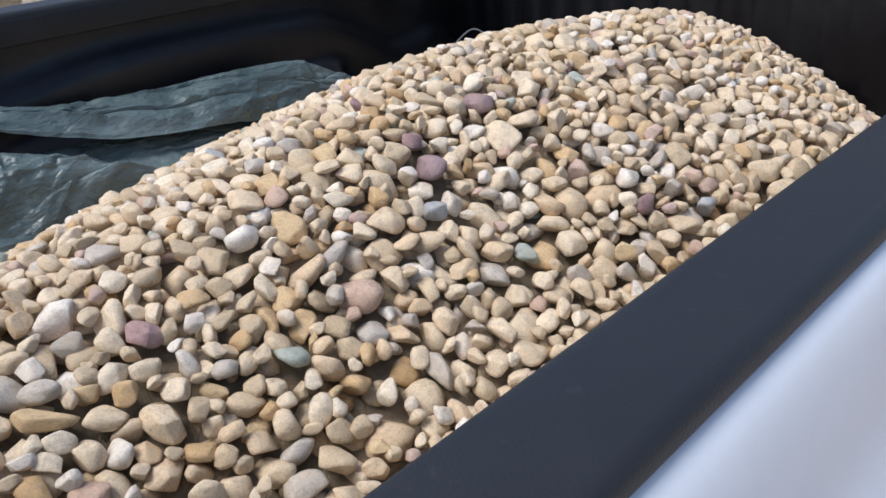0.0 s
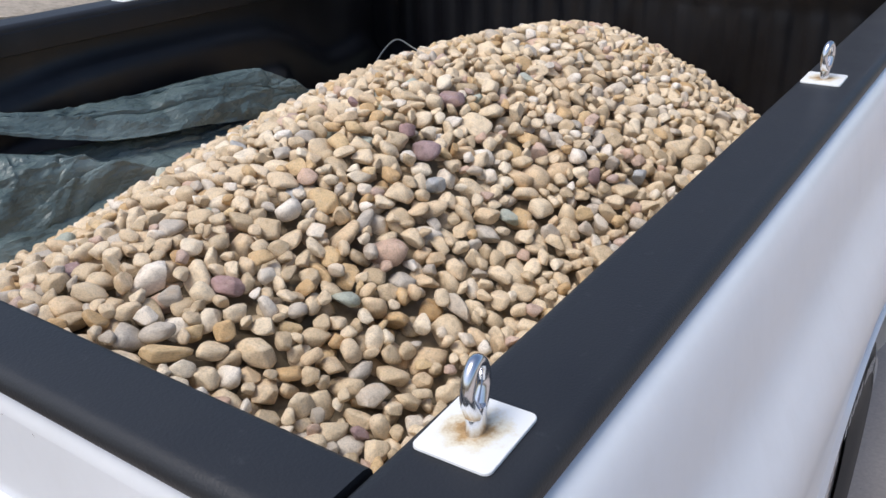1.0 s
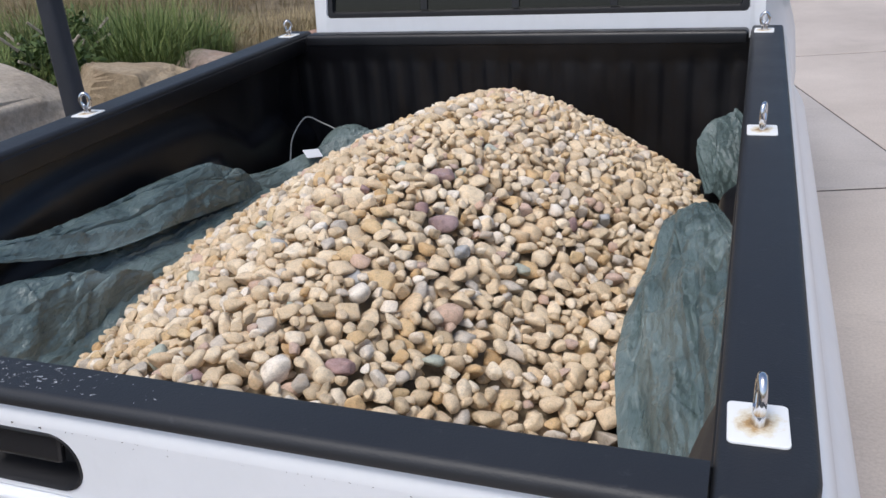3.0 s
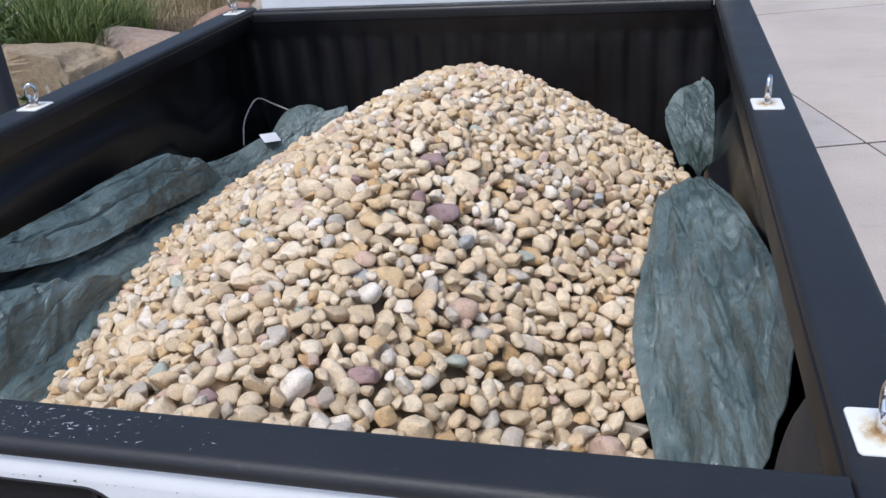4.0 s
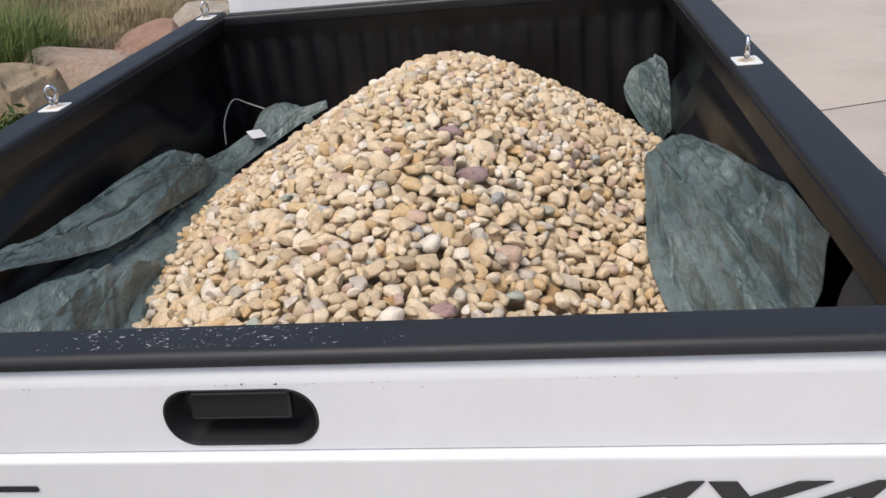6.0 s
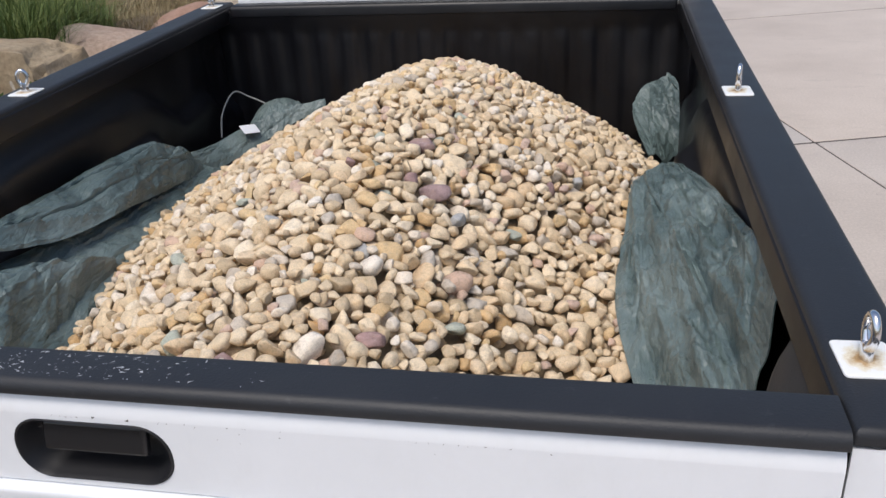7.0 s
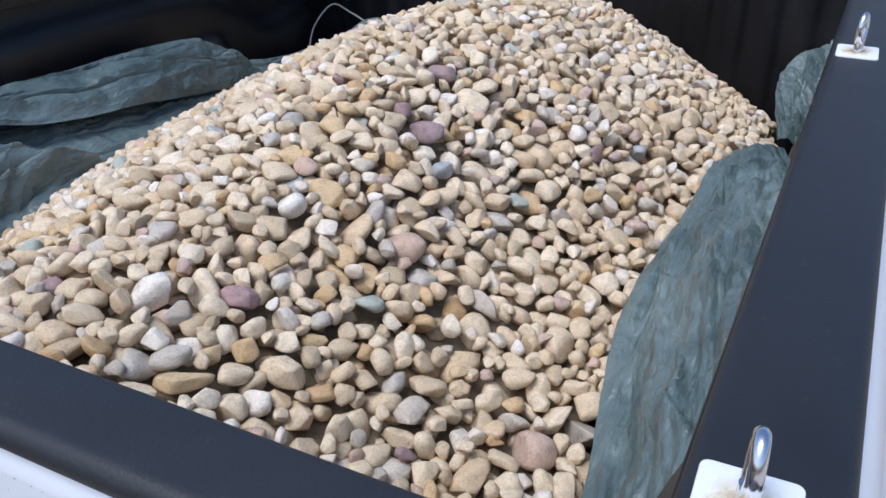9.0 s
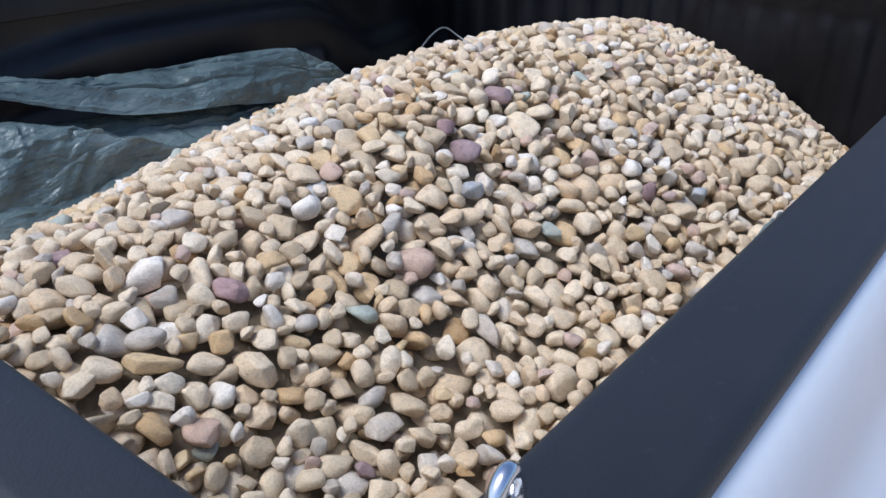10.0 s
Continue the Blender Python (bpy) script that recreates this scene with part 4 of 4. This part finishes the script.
cloth("front_hump", [(-0.62, 1.80, 0.73), (-0.58, 1.90, 0.80), (-0.52, 1.94, 0.80), (-0.45, 1.95, 0.74)],
      [(-0.55, 1.70, 0.73), (-0.52, 1.78, 0.785), (-0.47, 1.83, 0.79), (-0.41, 1.86, 0.74)], "bunched tarp behind the fold", 0.03, 0.012, 50, 24, 4.0)
cloth("right_flap", [(0.588, 0.34, 0.685), (0.552, 0.52, 0.738), (0.518, 0.73, 0.778), (0.528, 0.95, 0.815), (0.549, 1.14, 0.848)],
      [(0.698, 0.345, 1.030), (0.702, 0.55, 1.012), (0.698, 0.745, 0.970), (0.685, 0.95, 0.935), (0.650, 1.15, 0.898)], "broad tarp flap laid over the wheel well", 0.022, 0.016, 200, 120, 5.0, 0.006, 0.03, 0.028)
cloth("corner_fold", [(0.604, 1.62, 0.745), (0.568, 1.84, 0.79), (0.595, 1.93, 0.842), (0.655, 1.95, 0.866)],
      [(0.655, 1.64, 0.70), (0.694, 1.76, 0.715), (0.698, 1.80, 0.80), (0.694, 1.84, 0.872)], "bunched corner of the tarp against the liner", 0.02, 0.020, 80, 60, 6.0, 0.012)
bm = bmesh.new()
slab(bm, -0.028, 0.028, -0.017, 0.017, 0, 0.0015, 0.002, 0.0006, 2)
tag = part("tag", bm, TAG, tarp, "small white plastic tag")
tag.matrix_basis = pose(-0.525, 1.632, 0.806, 34, 10, 60)
bm = bmesh.new()
loop = [(-0.667, 1.735, 0.745), (-0.676, 1.785, 0.805), (-0.664, 1.862, 0.850), (-0.625, 1.895, 0.825), (-0.555, 1.885, 0.800)]
pts = [[float(knots(t, list(zip(np.linspace(0, 1, 5), [p[i] for p in loop])))) for i in range(3)] for t in np.linspace(0, 1, 32)]
tube(bm, pts, 0.0024, 8)
part("cord", bm, CORD, tarp, "loop of thin pale cord")


# ---- heap of stones ----
CREST = [(0.0, 0.885), (0.30, 0.935), (0.52, 0.968), (0.75, 1.008), (0.95, 1.030), (1.30, 1.038), (1.60, 1.008), (1.74, 0.977), (1.88, 0.915), (2.0, 0.85)]


def heap_height(x, y):
    back = np.clip((y - 1.3) / 0.4, 0, 1)
    c = 0.015 + 0.05 * np.clip((y - 1.0) / 0.4, 0, 1)
    side = np.where(x < c, 0.645 + 0.11 * back, 0.6 + 0.075 * back)
    z = knots(y, CREST) - side * (np.sqrt((x - c) ** 2 + 0.035) - 0.187)
    # the hollow on the flank towards the tailgate's corner
    near = np.clip((1.06 - y) / 0.22, 0, 1)
    z = z - 0.037 * np.exp(-(((x - 0.37) / 0.13) ** 2)) * near * near * (3 - 2 * near)
    return z - 0.010 * np.clip((1.25 - y) / 0.3, 0, 1)


def left_edge(y):
    return knots(y, [(0.0, -0.46), (0.4, -0.49), (0.8, -0.50), (1.2, -0.53), (1.5, -0.49), (1.75, -0.42), (2.0, -0.36)])


def right_edge(y):
    return knots(y, [(0.0, 0.60), (0.4, 0.59), (0.65, 0.535), (1.0, 0.55), (1.22, 0.575), (1.36, 0.645), (1.5, 0.60), (1.75, 0.585), (2.0, 0.57)])


CELL, GX0, GY0, GX, GY = 0.004, -0.70, 0.05, 350, 480
gx = GX0 + CELL * np.arange(GX)
gy = GY0 + CELL * np.arange(GY)
XX, YY = np.meshgrid(gx, gy, indexing='ij')
TARGET = heap_height(XX, YY)
inside = (XX > left_edge(YY)) & (XX < right_edge(YY)) & (YY > 0.07) & (YY < 1.965)
HEIGHT = np.where(inside, np.maximum(TARGET - 0.05, 0.66), 5.0)

# x, y, length, breadth, thickness, turn, tone of stones that stand out
MARKED = [
    (0.186, 0.822, 0.072, 0.038, 0.028, 165, 5), (0.134, 0.982, 0.066, 0.046, 0.03, 140, 5), (0.233, 0.776, 0.040, 0.030, 0.026, 60, 6),
    (0.329, 0.843, 0.040, 0.034, 0.024, 20, 7), (0.265, 0.515, 0.044, 0.034, 0.022, 30, 7), (0.169, 0.409, 0.052, 0.028, 0.024, 25, 5),
    (0.131, 0.565, 0.044, 0.038, 0.032, 130, 4), (0.408, 0.95, 0.038, 0.030, 0.026, 40, 1), (0.329, 0.692, 0.036, 0.032, 0.030, 0, 0),
    (0.186, 0.284, 0.066, 0.026, 0.024, 60, 1), (0.140, 0.835, 0.030, 0.026, 0.022, 10, 5)]
rng = np.random.RandomState(11)
stones = []  # place, turn, half axes, tone, depth below the heap's skin


def ellipsoid_span(R, ax):
    M = R @ np.diag(1 / ax**2) @ R.T
    C = R @ np.diag(ax**2) @ R.T
    rx, ry = math.sqrt(C[0, 0]), math.sqrt(C[1, 1])
    nx, ny = int(rx / CELL) + 1, int(ry / CELL) + 1
    dx, dy = np.meshgrid(CELL * np.arange(-nx, nx + 1), CELL * np.arange(-ny, ny + 1), indexing='ij')
    b = (M[0, 2] * dx + M[1, 2] * dy) / M[2, 2]
    c = (M[0, 0] * dx**2 + 2 * M[0, 1] * dx * dy + M[1, 1] * dy**2 - 1) / M[2, 2]
    disc = b * b - c
    ok = disc > 0
    s = np.sqrt(np.where(ok, disc, 0))
    return nx, ny, ok, -b - s, -b + s, math.sqrt(C[2, 2])


def place(i, j, R, ax, tone, fixed=False):
    nx, ny, ok, low, high, half = ellipsoid_span(R, ax)
    if i - nx < 0 or j - ny < 0 or i + nx >= GX or j + ny >= GY:
        return False
    win = HEIGHT[i - nx:i + nx + 1, j - ny:j + ny + 1]
    t = TARGET[i, j]
    if fixed:
        z = t - half * 0.35
    else:
        need = np.sort((win - low)[ok])
        z = need[int(0.82 * (len(need) - 1))] - 0.001
        if z + half * 0.75 > t + 0.006:
            return False
    win[ok] = np.maximum(win[ok], z + high[ok] + (0.02 if fixed else 0))
    stones.append((np.array([gx[i], gy[j], z]), R, ax, tone, t - z))
    return True


def turned(yaw, t1, t2):
    return np.array(Euler((t1, t2, yaw)).to_matrix())


for x, y, l, b, h, yaw, tone in MARKED:
    place(int((x - GX0) / CELL), int((y - GY0) / CELL), turned(radians(yaw), -0.25, 0.3 * (x - 0.015) / 0.3), np.array([l, b, h]) / 2, tone, True)
cells = np.argwhere(inside)
fails = 0
while len(stones) < 8200 and fails < 4000:
    pick = cells[rng.randint(len(cells), size=7)]
    gap = TARGET[pick[:, 0], pick[:, 1]] - HEIGHT[pick[:, 0], pick[:, 1]]
    i, j = pick[int(np.argmax(gap))]
    if gap.max() < -0.004:
        fails += 1
        continue
    a = float(np.clip(rng.lognormal(math.log(0.0222), 0.20), 0.0145, 0.032))
    if fails > 1500:
        a *= 0.82
    ax = np.array([a, a * rng.uniform(0.56, 0.90), a * rng.uniform(0.42, 0.74)])
    slope = -0.45 * np.clip((gx[i] - 0.015) / 0.4, -1, 1)
    R = turned(0, -0.1 * (1 if gy[j] < 1.2 else -1), -slope) @ turned(rng.uniform(0, 6.283), rng.normal(0, 0.45), rng.normal(0, 0.45))
    tone = int(rng.choice(8, p=[0.73, 0.085, 0.065, 0.035, 0.07, 0.005, 0.004, 0.006]))
    if not place(i, j, R, ax, tone):
        fails += 1

# small stones in the hollows between
for _ in range(11000):
    pick = cells[rng.randint(len(cells), size=10)]
    gap = TARGET[pick[:, 0], pick[:, 1]] - HEIGHT[pick[:, 0], pick[:, 1]]
    if gap.max() < 0.015:
        continue
    i, j = pick[int(np.argmax(gap))]
    a = float(rng.uniform(0.0105, 0.0165))
    ax = np.array([a, a * rng.uniform(0.65, 0.95), a * rng.uniform(0.5, 0.8)])
    if len(stones) < 12000:
        place(i, j, turned(rng.uniform(0, 6.283), rng.normal(0, 0.5), rng.normal(0, 0.5)), ax, int(rng.choice(5, p=[0.68, 0.11, 0.07, 0.04, 0.1])))


# shapes of pebble, each a unit body
def pebble_shape(seed, level, kind):
    bm = bmesh.new()
    bmesh.ops.create_icosphere(bm, subdivisions=level, radius=1.0)
    r = random.Random(seed)
    off = Vector((r.uniform(0, 99), r.uniform(0, 99), r.uniform(0, 99)))
    cuts = [(Vector((r.gauss(0, 1), r.gauss(0, 1), r.gauss(0, 1))).normalized(), r.uniform(0.52, 0.80)) for _ in range((2, 5, 8)[kind])]
    for v in bm.verts:
        p = v.co.normalized()
        power = 0.86 if kind < 2 else 0.72
        q = Vector([math.copysign(abs(c) ** power, c) for c in p])
        q *= 0.98 + (0.16, 0.18, 0.20)[kind] * noise.noise(p * 1.2 + off) + 0.06 * noise.noise(p * 2.8 + off) + 0.022 * noise.noise(p * 6.5 + off)
        for n, d in cuts:
            over = q.dot(n) - d
            if over > 0:
                q -= n * over * 0.94
        v.co = q
    me = mesh_of("pebble", bm, [], False)
    co = np.empty(len(me.vertices) * 3)
    me.vertices.foreach_get("co", co)
    fa = np.empty(len(me.polygons) * 3, int)
    me.polygons.foreach_get("vertices", fa)
    bpy.data.meshes.remove(me)
    return co.reshape(-1, 3), fa.reshape(-1, 3)


KINDS = [0, 1, 2, 2, 1, 2, 0, 2, 2, 1, 2, 1]
SHAPES = {lv: [pebble_shape(100 + s, lv, KINDS[s % 12]) for s in range(24)] for lv in (2, 3)}


# the stones by the rear corner are single pieces; the rest of the heap is one body
heap = thing("stone_heap", "heap of rounded buff and tan river stones on a green tarp", "stone heap")
order = sorted(range(len(stones)), key=lambda k: (stones[k][4] > 0.016, abs(stones[k][0][0] - 0.25) + 0.9 * stones[k][0][1]))
single = set(order[:300])
piece_mesh = {}
V, F, M = [], [], []
count = 0
for k, (p, R, ax, tone, depth) in enumerate(stones):
    shape = k % 24
    if k in single:
        key = (shape, tone)
        if key not in piece_mesh:
            co, fa = SHAPES[3][shape]
            me = bpy.data.meshes.new("stone")
            me.from_pydata(co.tolist(), [], fa.tolist())
            me.materials.append(STONE_SINGLE[tone])
            me.polygons.foreach_set("use_smooth", [True] * len(fa))
            piece_mesh[key] = me
        ob = new("stone", piece_mesh[key])
        ob.parent = heap
        ob.matrix_basis = Matrix.Translation(p.tolist()) @ Matrix(R.tolist()).to_4x4() @ Matrix.Diagonal((*ax.tolist(), 1))
        continue
    co, fa = SHAPES[3 if depth < 0.022 else 2][shape]
    V.append((co * ax) @ R.T + p)
    F.append(fa + count)
    M.append(np.full(len(fa), tone))
    count += len(co)
V, F, M = np.concatenate(V), np.concatenate(F), np.concatenate(M)
me = bpy.data.meshes.new("gravel")
me.vertices.add(len(V))
me.vertices.foreach_set("co", V.ravel())
me.loops.add(len(F) * 3)
me.loops.foreach_set("vertex_index", F.ravel())
me.polygons.add(len(F))
me.polygons.foreach_set("loop_start", np.arange(len(F)) * 3)
for m in STONE_HEAP:
    me.materials.append(m)
me.polygons.foreach_set("material_index", M)
me.polygons.foreach_set("use_smooth", np.ones(len(F), bool))
me.update(calc_edges=True)
me.validate()
rest = new("gravel", me)
rest.parent = heap
tagged(rest, "packed rounded river stones", kind="stuff")

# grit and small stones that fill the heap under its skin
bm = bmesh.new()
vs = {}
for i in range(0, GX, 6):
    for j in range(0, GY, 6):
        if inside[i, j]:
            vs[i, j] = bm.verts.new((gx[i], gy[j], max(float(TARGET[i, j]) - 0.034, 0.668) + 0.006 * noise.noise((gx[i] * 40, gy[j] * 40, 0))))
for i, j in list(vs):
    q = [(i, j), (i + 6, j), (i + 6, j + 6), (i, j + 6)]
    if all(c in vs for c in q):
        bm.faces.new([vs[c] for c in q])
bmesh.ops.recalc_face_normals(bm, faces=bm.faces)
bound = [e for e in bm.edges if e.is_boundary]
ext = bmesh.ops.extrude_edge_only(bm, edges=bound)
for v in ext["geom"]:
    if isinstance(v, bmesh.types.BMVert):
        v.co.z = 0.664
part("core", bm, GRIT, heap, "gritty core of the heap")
